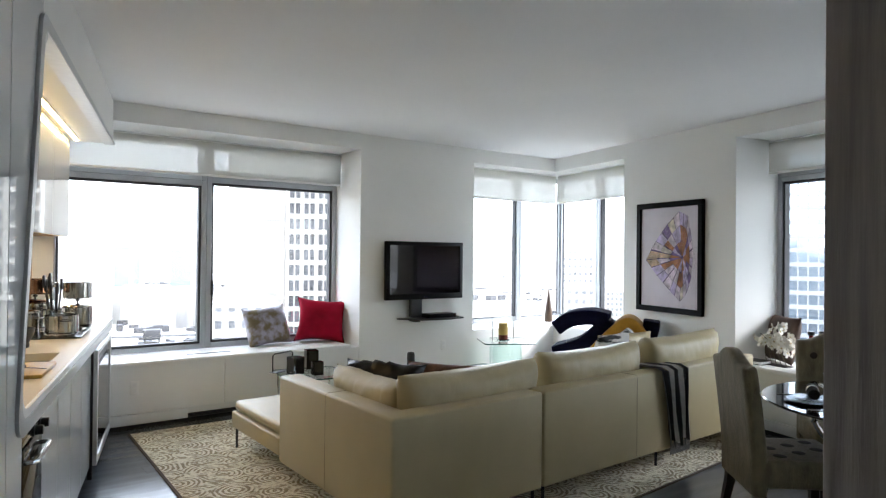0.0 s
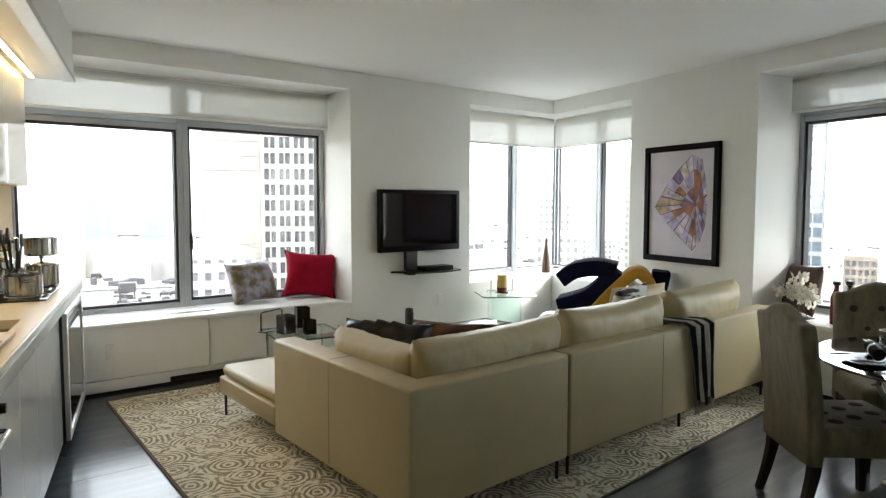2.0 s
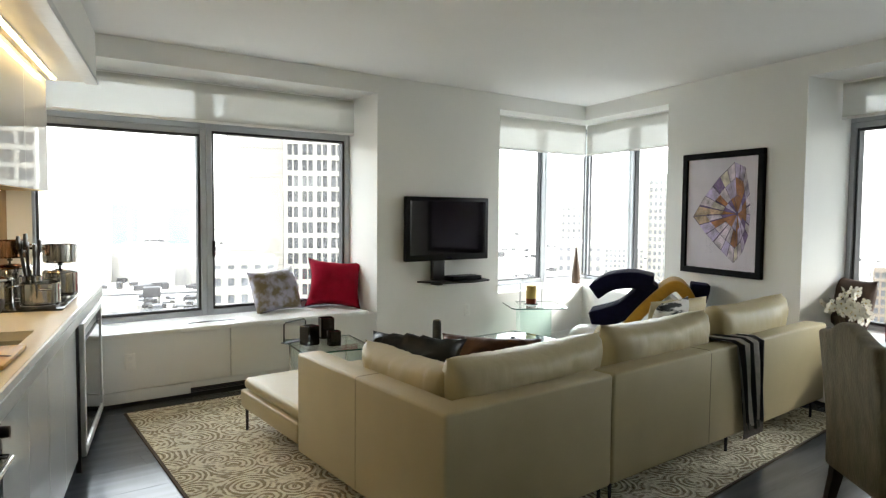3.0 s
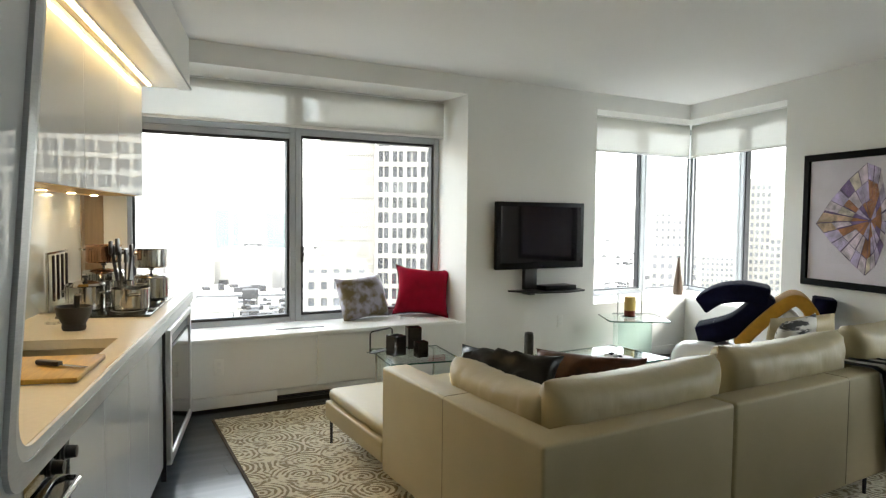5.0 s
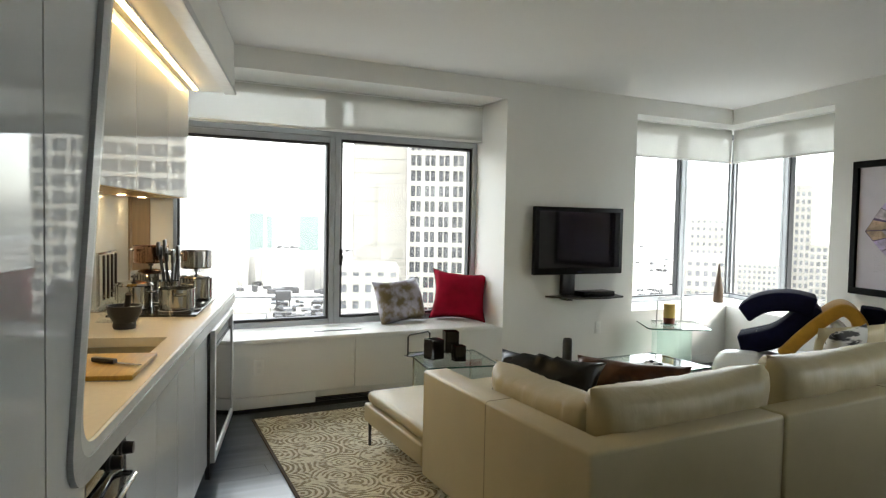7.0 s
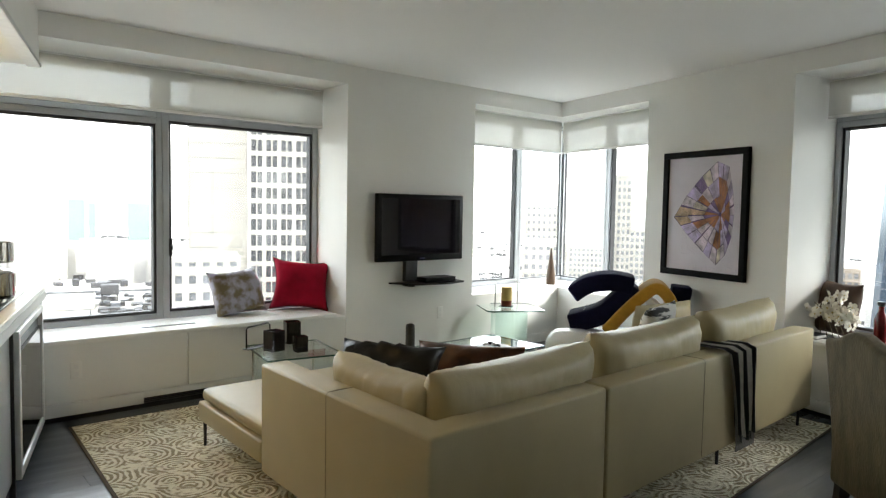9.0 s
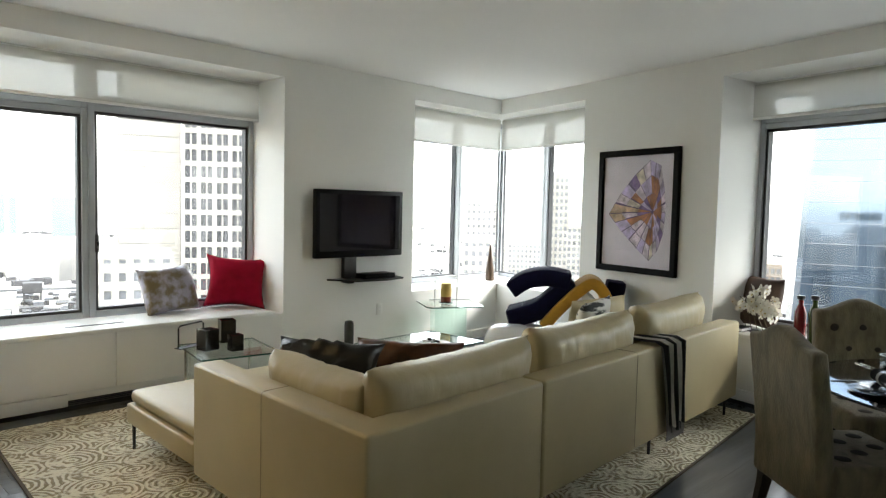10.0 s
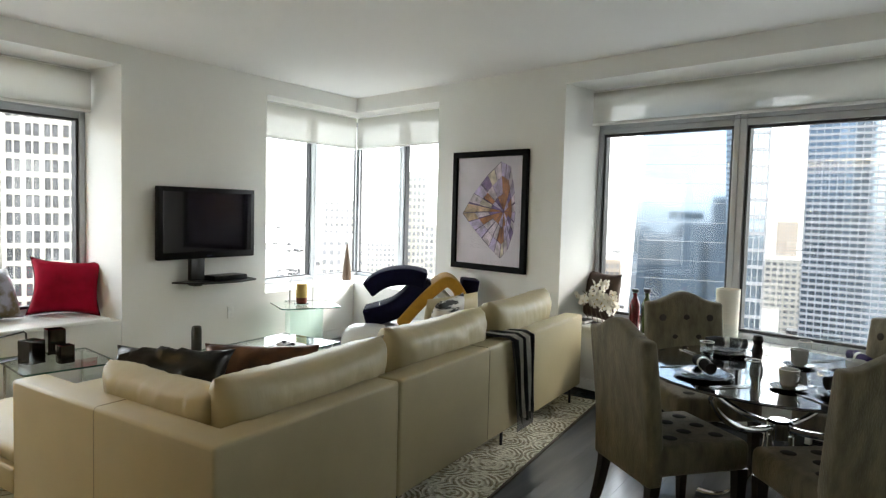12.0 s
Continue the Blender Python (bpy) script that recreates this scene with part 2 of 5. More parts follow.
def plank_floor():
    floor = thing("floor", "dark stained wood plank floor, satin finish", "floor", kind="structure")
    part("subfloor", trimmed(B(0.5, 11.2, -0.5, 12.4, -0.12, -0.022)), DARKWOOD, floor)
    rnd = random.Random(3)
    bm_rest = bmesh.new()
    w, count = 0.18, 0
    y = 3.2
    sizes = {}
    while y < 11.2:
        x = 1.2 - rnd.random() * 1.4
        while x < 10.6:
            ln = rnd.choice((1.4, 1.8, 2.2))
            if count < 290 and y > 5.0 and x + ln > 3.0 and x < 9.3:
                if ln not in sizes:
                    sizes[ln] = mesh_from("plank", B(0.0004, ln - 0.0004, 0.0004, w - 0.0004, -0.02, 0.0), DARKWOOD, 0)
                ob = new("plank", sizes[ln])
                ob.location = (x, y, -rnd.random() * 0.0006)
                ob.parent = floor
                count += 1
            else:
                box(bm_rest, x + 0.0004, x + ln - 0.0004, y + 0.0004, y + w - 0.0004, -0.02, 0.0)
            x += ln
        y += w
    rest = part("far_planks", trimmed(bm_rest), DARKWOOD, floor, smooth=0)
    rest["kind"] = "stuff"


bm = bmesh.new()
box(bm, 0.5, 11.2, -0.5, 12.4, CEIL, CEIL + 0.2)
solo("ceiling", bm, CEILING, "plain white painted ceiling", "ceiling", kind="structure", smooth=0)


# ---- outer walls with deep window openings ----
def wall_box(bm, m, x0, x1, z0, z1, d0=0.0, d1=WALL_D):
    box(bm, x0, x1, d0, d1, z0, z1, m=m)


W1_L, W1_R = 3.985, 6.685
CW_L, CW_U = 8.19, 1.372
# W3_R: the unseen stretch past 5.42 is added to let in more light
W3_L, W3_R = 2.90, 6.70
SILL, LEDGE = 0.555, 0.60
# outer corner of the walls, where both depths meet
OUT = Vector((CORNER.x + (WALL_D + math.sin(A_E) * WALL_D) / math.cos(A_E), CORNER.y + WALL_D, 0))


def corner_prism(bm, z0, z1, x_from, u_from):
    """The part of both walls round the corner: from x_from on the north wall to u_from on the east wall."""
    e0, e1 = M_E @ Vector((u_from, 0, 0)), M_E @ Vector((u_from, WALL_D, 0))
    prism(bm, [(x_from, CORNER.y), (CORNER.x, CORNER.y), (OUT.x, OUT.y), (x_from, OUT.y)], z0, z1)
    prism(bm, [(CORNER.x, CORNER.y), (e0.x, e0.y), (e1.x, e1.y), (OUT.x, OUT.y)], z0, z1)


bm = bmesh.new()
wall_box(bm, M_T, 3.0, W1_L - 0.035, 0, CEIL)
wall_box(bm, M_T, W1_R, CW_L, 0, CEIL)
wall_box(bm, M_T, W1_L - 0.035, W1_R, HEAD, CEIL)
solo("wall_north", bm, WALL, "white painted wall between deep window recesses", "wall", kind="structure", smooth=0)
bm = bmesh.new()
wall_box(bm, M_E, CW_U, W3_L, 0, CEIL)
wall_box(bm, M_E, W3_L, W3_R, HEAD, CEIL)
wall_box(bm, M_E, W3_R, 7.6, 0, CEIL)
solo("wall_east", bm, WALL, "white painted wall with a deep window recess", "wall", kind="structure", smooth=0)
bm = bmesh.new()
corner_prism(bm, HEAD, CEIL, CW_L, CW_U)
corner_prism(bm, 0, LEDGE - 0.03, CW_L, CW_U)
solo("wall_corner", bm, WALL, "white painted wall above and below the corner window", "wall", kind="structure", smooth=0)
bm = bmesh.new()
corner_prism(bm, LEDGE - 0.03, LEDGE, CW_L + 0.002, CW_U - 0.002)
solo("window_ledge", bm, BENCH, "white ledge running round the corner window", "ledge", kind="structure", smooth=0)
# closing walls behind and beside the walk
bm = bmesh.new()
box(bm, -0.6, 9.5, -0.80, -0.66, 0, CEIL, m=M_K)
solo("wall_west", bm, WALL, "plain white painted wall behind the kitchen units", "wall", kind="structure", smooth=0)
bm = bmesh.new()
box(bm, 9.3, 9.44, -0.66, 9.5, 0, CEIL, m=M_K)
solo("wall_south", bm, WALL, "plain white painted end wall of the hallway", "wall", kind="structure", smooth=0)
bm = bmesh.new()
box(bm, 5.49, 5.62, 1.33, 7.0, 0, CEIL - 0.002, m=M_K)
solo("wall_partition", bm, WALL, "white partition wall between hallway and dining corner", "wall", kind="structure", smooth=0)
bm = bmesh.new()
box(bm, 5.475, 5.635, 1.295, 1.328, 0.0, CEIL - 0.003, bevel=0.003, m=M_K)
solo("door_trim", bm, OAK, "grey-brown oak panel on the end of a partition", "panel", kind="structure", smooth=0)
bm = bmesh.new()
box(bm, 5.632, 9.29, 1.33, 1.40, 0, CEIL - 0.002, m=M_K)
solo("wall_hall", bm, WALL, "plain white hallway wall", "wall", kind="structure", smooth=0)


# ---- windows ----
def sash(parent, m, x0, x1, z0, z1, dark=True, d=0.56, w=0.045):
    """One pane: aluminium frame, dark gasket, glass."""
    bm = bmesh.new()
    for a, b, c, e in ((x0, x0 + w, z0, z1), (x1 - w, x1, z0, z1), (x0 + w, x1 - w, z0, z0 + w), (x0 + w, x1 - w, z1 - w, z1)):
        box(bm, a, b, d - 0.05, d + 0.04, c, e, bevel=0.004, seg=1, m=m)
    part("window_frame", bm, FRAME_AL, parent)
    bm = bmesh.new()
    g = 0.022 if dark else 0.012
    x0, x1, z0, z1 = x0 + w, x1 - w, z0 + w, z1 - w
    for a, b, c, e in ((x0, x0 + g, z0, z1), (x1 - g, x1, z0, z1), (x0 + g, x1 - g, z0, z0 + g), (x0 + g, x1 - g, z1 - g, z1)):
        box(bm, a, b, d - 0.03, d + 0.03, c, e, m=m)
    part("gasket", bm, GASKET, parent, smooth=0)
    p = part("pane", B(x0 + g, x1 - g, d - 0.004, d + 0.004, z0 + g, z1 - g, m=m), GLASS, parent, smooth=0)
    p.visible_shadow = False


def shade(m, x0, x1, z0, d, label):
    """Roller shade half drawn: tube under the head, translucent cloth, hem bar."""
    ob = thing("roller_shade", label, "roller shade", group="roller shades")
    bm = bmesh.new()
    tube(bm, [m @ Vector((x0, d + 0.03, HEAD - 0.04)), m @ Vector((x1, d + 0.03, HEAD - 0.04))], 0.03, 14)
    part("roller", bm, TRIM, ob)
    part("cloth", B(x0 + 0.004, x1 - 0.004, d, d + 0.002, z0 + 0.02, HEAD - 0.03, m=m), SHADE, ob, smooth=0)
    part("hem_bar", B(x0 + 0.004, x1 - 0.004, d - 0.008, d + 0.01, z0, z0 + 0.022, bevel=0.004, m=m), TRIM, ob)
    return ob


SHADE = bpy.data.materials.new("shade_cloth")
SHADE.use_nodes = True
nt = SHADE.node_tree
pb = nt.nodes["Principled BSDF"]
pb.inputs["Base Color"].default_value, pb.inputs["Roughness"].default_value = (0.80, 0.80, 0.76, 1), 0.9
tl, tp, m1, m2 = (nt.nodes.new(k) for k in ("ShaderNodeBsdfTranslucent", "ShaderNodeBsdfTransparent", "ShaderNodeMixShader", "ShaderNodeMixShader"))
tl.inputs["Color"].default_value = (0.63, 0.625, 0.59, 1)
wv = nt.nodes.new("ShaderNodeTexNoise")
wv.inputs["Scale"].default_value = 220
bp = nt.nodes.new("ShaderNodeBump")
bp.inputs["Strength"].default_value = 0.1
nt.links.new(wv.outputs["Fac"], bp.inputs["Height"])
nt.links.new(bp.outputs[0], pb.inputs["Normal"])
m1.inputs[0].default_value, m2.inputs[0].default_value = 0.50, 0.21
nt.links.new(pb.outputs[0], m1.inputs[1])
nt.links.new(tl.outputs[0], m1.inputs[2])
nt.links.new(m1.outputs[0], m2.inputs[1])
nt.links.new(tp.outputs[0], m2.inputs[2])
nt.links.new(m2.outputs[0], nt.nodes["Material Output"].inputs["Surface"])

win = thing("window_1", "wide two-pane aluminium window over a bench", "window", kind="structure")
sash(win, M_T, W1_L, 5.29, SILL, 2.15)
sash(win, M_T, W1_L, 5.29, 2.152, HEAD - 0.002)
sash(win, M_T, 5.292, W1_R, SILL, 2.19, w=0.05)
sash(win, M_T, 5.292, W1_R, 2.192, HEAD - 0.002, w=0.05)
win = thing("window_2", "aluminium corner window with narrow panes", "window", kind="structure")
DC = 0.60
oc = Vector((CORNER.x + (DC + math.sin(A_E) * DC) / math.cos(A_E), CORNER.y + DC, 0))
uc = (M_E.inverted() @ oc).x
for a, b in ((CW_L, 9.45), (9.452, oc.x)):
    sash(win, M_T, a, b, LEDGE + 0.001, HEAD - 0.002, dark=False, d=DC, w=0.055 if b < 10 else 0.04)
for a, b in ((uc, 0.15), (0.152, CW_U)):
    sash(win, M_E, a, b, LEDGE + 0.001, HEAD - 0.002, dark=False, d=DC, w=0.055 if a > 0 else 0.04)
win = thing("window_3", "wide aluminium window beside the dining table, unseen third pane added for light", "window", kind="structure")
sash(win, M_E, W3_L, 4.135, SILL, 2.21)
sash(win, M_E, W3_L, 4.135, 2.212, HEAD - 0.002)
# the last pane is out of view, added to brighten the dining corner
for u0, u1 in ((4.137, 5.42), (5.422, W3_R)):
    sash(win, M_E, u0, u1, SILL, 2.21, w=0.05)
    sash(win, M_E, u0, u1, 2.212, HEAD - 0.002, w=0.05)
shade(M_T, W1_L + 0.01, W1_R - 0.012, 2.185, 0.40, "translucent white roller shade drawn partly down")
shade(M_E, W3_L + 0.012, W3_R - 0.01, 2.225, 0.38, "translucent white roller shade drawn partly down")
ds = 0.20
os_ = Vector((CORNER.x + (ds + math.sin(A_E) * ds) / math.cos(A_E), 0, 0)).x
shade(M_T, CW_L + 0.012, os_ - 0.01, 2.15, ds, "translucent white roller shade on the corner window")
shade(M_E, (M_E.inverted() @ Vector((os_, CORNER.y + ds, 0))).x + 0.012, CW_U - 0.012, 2.15, ds, "translucent white roller shade on the corner window")


# small latch on the middle post of the first window
la = thing("window_latch", "small black window latch on the middle post", "latch", M_T)
part("plate", B(5.335, 5.362, 0.500, 0.5095, 1.06, 1.20, bevel=0.003), BLACK, la)
part("lever", B(5.340, 5.357, 0.468, 0.4995, 1.11, 1.145, bevel=0.005), BLACK, la)


# ---- window benches ----
def bench(m, x0, x1, name, label, joints, vent):
    ob = thing(name, label, "window bench", kind="structure")
    part("top_slab", B(x0 + 0.002, x1 - 0.11 if name.endswith("1") else x1, -0.03, 0.508, SILL - 0.032, SILL, bevel=0.006, m=m), BENCH, ob)
    xs = [x0] + joints + [x1]
    for a, b in zip(xs, xs[1:]):
        part("front_panel", B(a + 0.002, b - 0.002, 0.0, 0.03, 0.125, SILL - 0.034, bevel=0.002, seg=1, m=m), BENCH, ob)
    part("base", B(x0, x1, 0.05, 0.45, 0.0, SILL - 0.034, m=m), BENCH, ob, smooth=0)
    part("skirting", B(x0, vent, -0.004, 0.049, 0.035, 0.12, bevel=0.003, m=m), TRIM, ob)
    part("plinth", B(x0, x1, 0.012, 0.0485, 0.0, 0.034, m=m), BLACK, ob, "black recessed plinth", 0)
    gr = part("vent_grille", B(vent + 0.002, x1, 0.030, 0.0485, 0.035, 0.122, m=m), BLACK, ob, "dark air slot under the bench", 0)
    part("vent_cover", B(vent + 0.002, x1, 0.010, 0.029, 0.072, 0.122, bevel=0.002, m=m), TRIM, gr)
    for k in range(2):
        part("slat", B(vent + 0.005, x1, 0.014, 0.0295, 0.042 + k * 0.014, 0.047 + k * 0.014, m=m), GASKET, gr, smooth=0)
    return ob


slot = thing("air_slot", "narrow dark grille let into the bench top", "grille", M_T)
part("tray", B(5.02, 5.42, 0.155, 0.185, SILL + 0.0005, SILL + 0.0025), GASKET, slot, smooth=0)
for k in range(3):
    part("slat", B(5.025, 5.415, 0.158 + 0.009 * k, 0.162 + 0.009 * k, SILL + 0.0026, SILL + 0.005), FRAME_AL, slot, smooth=0)
bench(M_T, W1_L, W1_R, "window_bench_1", "white lacquered window bench with panelled front", [5.305], 4.985)
bench(M_E, W3_L, W3_R, "window_bench_2", "white lacquered window bench beside the dining table", [3.55, 4.2, 4.85, 5.5, 6.1], 4.9)
for m, x0, x1, nm in ((M_T, W1_R, CW_L, "baseboard_1"), (M_T, CW_L, CORNER.x - 0.02, "baseboard_2"), (M_E, 0.02, W3_L, "baseboard_3")):
    solo(nm, B(x0, x1, -0.014, -0.001, 0.0, 0.10, bevel=0.003, m=m), TRIM, "white painted baseboard", "baseboard", kind="structure")


# ---- kitchen ----
def loop_points(inset=0.0):
    """Outline of the open niche in the kitchen front, as (v, z), from the far top end round to the far counter end."""
    pts = [(0.0, 2.352 - inset)]
    top, low = Vector((3.20 - inset, 2.352 - inset)), Vector((3.56 - inset, 0.872 + inset))
    way = (low - top).normalized()
    def arc(c, a, b, r, n=7):
        out = []
        p, q = c - a * r, c + b * r
        for i in range(n + 1):
            t = i / n
            out.append(tuple((p * (1 - t) ** 2) + (c * 2 * t * (1 - t)) + (q * t ** 2)))
        return out
    pts += arc(top, Vector((1, 0)), way, 0.07)
    pts += arc(low, way, Vector((-1, 0)), 0.13)
    pts.append((0.0, 0.872 + inset))
    return pts


def kitchen():
    # the niche edge: a grey metal band
    def band(name, o0, o1, t0, t1, proud, mt, label):
        bm = bmesh.new()
        def thin(p, q):
            return [(v, z if z < 2.2 or v > 3.1 else 2.352 + q) for v, z in p]
        rows = []
        for (v0, z0), (v1, z1) in zip(thin(loop_points(o0), t0), thin(loop_points(o1), t1)):
            rows.append([bm.verts.new(M_K @ Vector(p)) for p in ((v0, proud, z0), (v1, proud, z1), (v1, -0.07, z1), (v0, -0.07, z0))])
        fs = []
        for r, q in zip(rows, rows[1:]):
            fs += [bm.faces.new((r[i], r[(i + 1) % 4], q[(i + 1) % 4], q[i])) for i in range(4)]
        fs += [bm.faces.new(rows[0]), bm.faces.new(rows[-1][::-1])]
        bmesh.ops.recalc_face_normals(bm, faces=fs)
        solo(name, bm, mt, label, "edge band", kind="structure", smooth=40)
    band("niche_band", -0.03, 0.022, 0.004, -0.002, 0.012, BAND, "grey metal band edging the rounded kitchen niche")
    # same metal profile: its bright, lit inner return is put into a paler colour
    band("niche_band_lit", 0.0225, 0.05, -0.0025, -0.010, 0.008, RIM, "inner return of the grey niche band, coloured paler as if lit")
    # tall units with the slanting edge; the far one carries the slope of the niche
    a = loop_points(-0.03)
    pts = [p for p in a if p[0] > 3.05 and p[1] > 0.80]
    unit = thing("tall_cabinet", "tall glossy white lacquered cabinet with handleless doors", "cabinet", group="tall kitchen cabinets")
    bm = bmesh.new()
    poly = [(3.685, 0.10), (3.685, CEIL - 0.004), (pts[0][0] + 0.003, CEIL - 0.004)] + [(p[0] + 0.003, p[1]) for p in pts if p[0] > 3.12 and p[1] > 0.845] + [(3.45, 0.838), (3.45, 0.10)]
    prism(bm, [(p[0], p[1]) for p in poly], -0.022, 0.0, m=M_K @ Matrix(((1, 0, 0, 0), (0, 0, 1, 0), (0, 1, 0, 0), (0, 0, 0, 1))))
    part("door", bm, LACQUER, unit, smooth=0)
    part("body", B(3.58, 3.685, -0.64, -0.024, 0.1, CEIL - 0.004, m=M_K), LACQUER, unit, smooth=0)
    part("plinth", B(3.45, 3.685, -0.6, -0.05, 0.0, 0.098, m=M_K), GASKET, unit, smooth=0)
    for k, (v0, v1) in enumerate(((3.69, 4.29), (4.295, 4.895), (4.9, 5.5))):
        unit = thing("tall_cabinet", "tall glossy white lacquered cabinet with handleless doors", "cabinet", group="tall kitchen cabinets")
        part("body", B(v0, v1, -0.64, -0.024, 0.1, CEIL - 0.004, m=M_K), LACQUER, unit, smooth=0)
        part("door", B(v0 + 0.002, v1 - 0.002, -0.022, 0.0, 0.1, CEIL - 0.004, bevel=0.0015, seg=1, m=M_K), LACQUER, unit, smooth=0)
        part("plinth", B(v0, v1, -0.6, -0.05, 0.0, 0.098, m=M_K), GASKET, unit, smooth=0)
    # soffit box over the niche
    solo("kitchen_soffit", B(0.0, 3.2, -0.655, -0.002, 2.354, CEIL - 0.002, m=M_K), SOFFIT, "white dropped soffit over the kitchen niche", "soffit", kind="structure", smooth=0)
    lamp = thing("strip_light", "warm glowing light strip recessed under the soffit", "strip light")
    part("housing", B(0.10, 3.15, -0.272, -0.232, 2.346, 2.3535, m=M_K), TRIM, lamp, smooth=0)
    part("diffuser", B(0.11, 3.14, -0.264, -0.240, 2.341, 2.3455, m=M_K), LED, lamp, "warm white glowing diffuser", 0)
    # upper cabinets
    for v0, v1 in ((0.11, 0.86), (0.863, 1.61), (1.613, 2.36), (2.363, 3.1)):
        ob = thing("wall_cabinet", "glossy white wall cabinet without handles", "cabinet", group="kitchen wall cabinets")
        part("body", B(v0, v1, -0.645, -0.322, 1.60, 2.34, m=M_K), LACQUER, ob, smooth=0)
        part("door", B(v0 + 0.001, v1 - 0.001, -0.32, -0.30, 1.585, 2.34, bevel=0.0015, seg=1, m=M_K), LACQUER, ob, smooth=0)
    part_ob = solo("cabinet_underside", B(0.11, 3.1, -0.645, -0.322, 1.583, 1.598, m=M_K), BAMBOO, "warm wood panel under the wall cabinets", "panel", kind="structure", smooth=0)
    for v in (0.5, 1.0, 1.5, 2.0, 2.5):
        bm = bmesh.new()
        lathe(bm, [(0.03, 0.0), (0.034, -0.004), (0.026, -0.006)], 14, m=M_K @ Matrix.Translation((v, -0.52, 1.582)))
        sp = thing("spotlight", "small round chrome spotlight under the wall cabinet", "spotlight", group="cabinet spotlights")
        part("ring", bm, CHROME, sp)
        bm = bmesh.new()
        lathe(bm, [(0.02, 0.0), (0.022, -0.003)], 14, m=M_K @ Matrix.Translation((v, -0.52, 1.578)))
        part("lens", bm, SPOT, sp)
    solo("backsplash", B(0.30, 3.25, -0.658, -0.648, 0.925, 1.60, m=M_K), BACKSPLASH, "pale glass backsplash behind the counter", "backsplash", kind="structure", smooth=0)
    solo("backsplash_return", B(-0.02, 0.296, -0.656, -0.642, 0.925, 1.60, m=M_K), TAN, "tan wood panel at the end of the backsplash", "panel", kind="structure", smooth=0)
    solo("wall_panel", B(3.69, 3.805, -0.011, -0.001, 0.926, 1.60, m=M_T), TAN, "narrow tan wood panel beside the window", "panel", kind="structure", smooth=0)
    # counter with the sink cut through it
    ct = thing("countertop", "continuous pale stone worktop with an undermounted sink", "worktop")
    bm = bmesh.new()
    s0, s1, f0, f1 = 1.98, 2.80, -0.47, -0.09
    for v0, v1, m0, m1 in ((0.0, s0, -0.648, -0.003), (s1, 3.50, -0.648, -0.003), (s0, s1, -0.648, f0), (s0, s1, f1, -0.003)):
        box(bm, v0, v1, m0, m1, 0.885, 0.925, m=M_K)
    bmesh.ops.remove_doubles(bm, verts=bm.verts, dist=0.0005)
    part("slab", bm, COUNTER, ct, smooth=0)
    bm = bmesh.new()
    for v0, v1, m0, m1, z0, z1 in ((s0 - .01, s0, f0, f1, .72, .884), (s1, s1 + .01, f0, f1, .72, .884), (s0, s1, f0 - .01, f0, .72, .884), (s0, s1, f1, f1 + .01, .72, .884), (s0, s1, f0, f1, .71, .72)):
        box(bm, v0, v1, m0, m1, z0, z1, m=M_K)
    part("sink_bowl", bm, SINK, ct, "brushed steel bowl", 0)
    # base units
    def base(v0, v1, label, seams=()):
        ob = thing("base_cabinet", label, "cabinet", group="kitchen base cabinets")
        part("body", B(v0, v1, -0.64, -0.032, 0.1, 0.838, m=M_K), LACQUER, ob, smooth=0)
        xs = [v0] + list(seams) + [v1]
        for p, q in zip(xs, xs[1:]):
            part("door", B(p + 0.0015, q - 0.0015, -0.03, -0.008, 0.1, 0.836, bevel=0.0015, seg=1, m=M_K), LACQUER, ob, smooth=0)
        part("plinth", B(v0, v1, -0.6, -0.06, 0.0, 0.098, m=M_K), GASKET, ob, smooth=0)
    base(0.0, 0.30, "narrow glossy white base cabinet")
    base(1.32, 2.20, "glossy white base cabinet with handleless doors", (1.76,))
    base(2.203, 3.04, "glossy white sink base cabinet with handleless doors", (2.62,))
    def oven(v0, v1, name, label, z0, z1):
        ob = thing(name, label, "oven")
        part("body", B(v0 + 0.003, v1 - 0.003, -0.6, -0.02, 0.1, 0.838, m=M_K), STEEL, ob, smooth=0)
        if name == "wine_cooler":
            for p, q, z2, z3 in ((v0 + 0.01, v0 + 0.06, 0.10, 0.838), (v1 - 0.06, v1 - 0.01, 0.10, 0.838), (v0 + 0.06, v1 - 0.06, 0.10, 0.15)):
                part("door_frame", B(p, q, -0.018, 0.030, z2, z3, bevel=0.004, m=M_K), RIM, ob, "pale aluminium door frame")
            part("door", B(v0 + 0.06, v1 - 0.06, -0.018, 0.022, 0.15, 0.72, m=M_K), OVEN_GLASS, ob, "dark glass door", 0)
            part("handle", B(v0 + 0.06, v1 - 0.06, -0.018, 0.006, 0.722, 0.80, m=M_K), BLACK, ob, "black recessed grip", 0)
            part("control_panel", B(v0 + 0.06, v1 - 0.06, -0.018, 0.030, 0.802, 0.838, bevel=0.003, m=M_K), RIM, ob)
            part("plinth", B(v0, v1, -0.6, -0.06, 0.0, 0.098, m=M_K), GASKET, ob, smooth=0)
            return
        part("door", B(v0 + 0.02, v1 - 0.02, -0.018, 0.0, z0, z1, bevel=0.004, m=M_K), OVEN_GLASS, ob, "black glass door")
        part("control_panel", B(v0 + 0.02, v1 - 0.02, -0.018, -0.002, z1 + 0.01, 0.836, bevel=0.003, m=M_K), STEEL, ob)
        bm = bmesh.new()
        z = z1 - 0.05
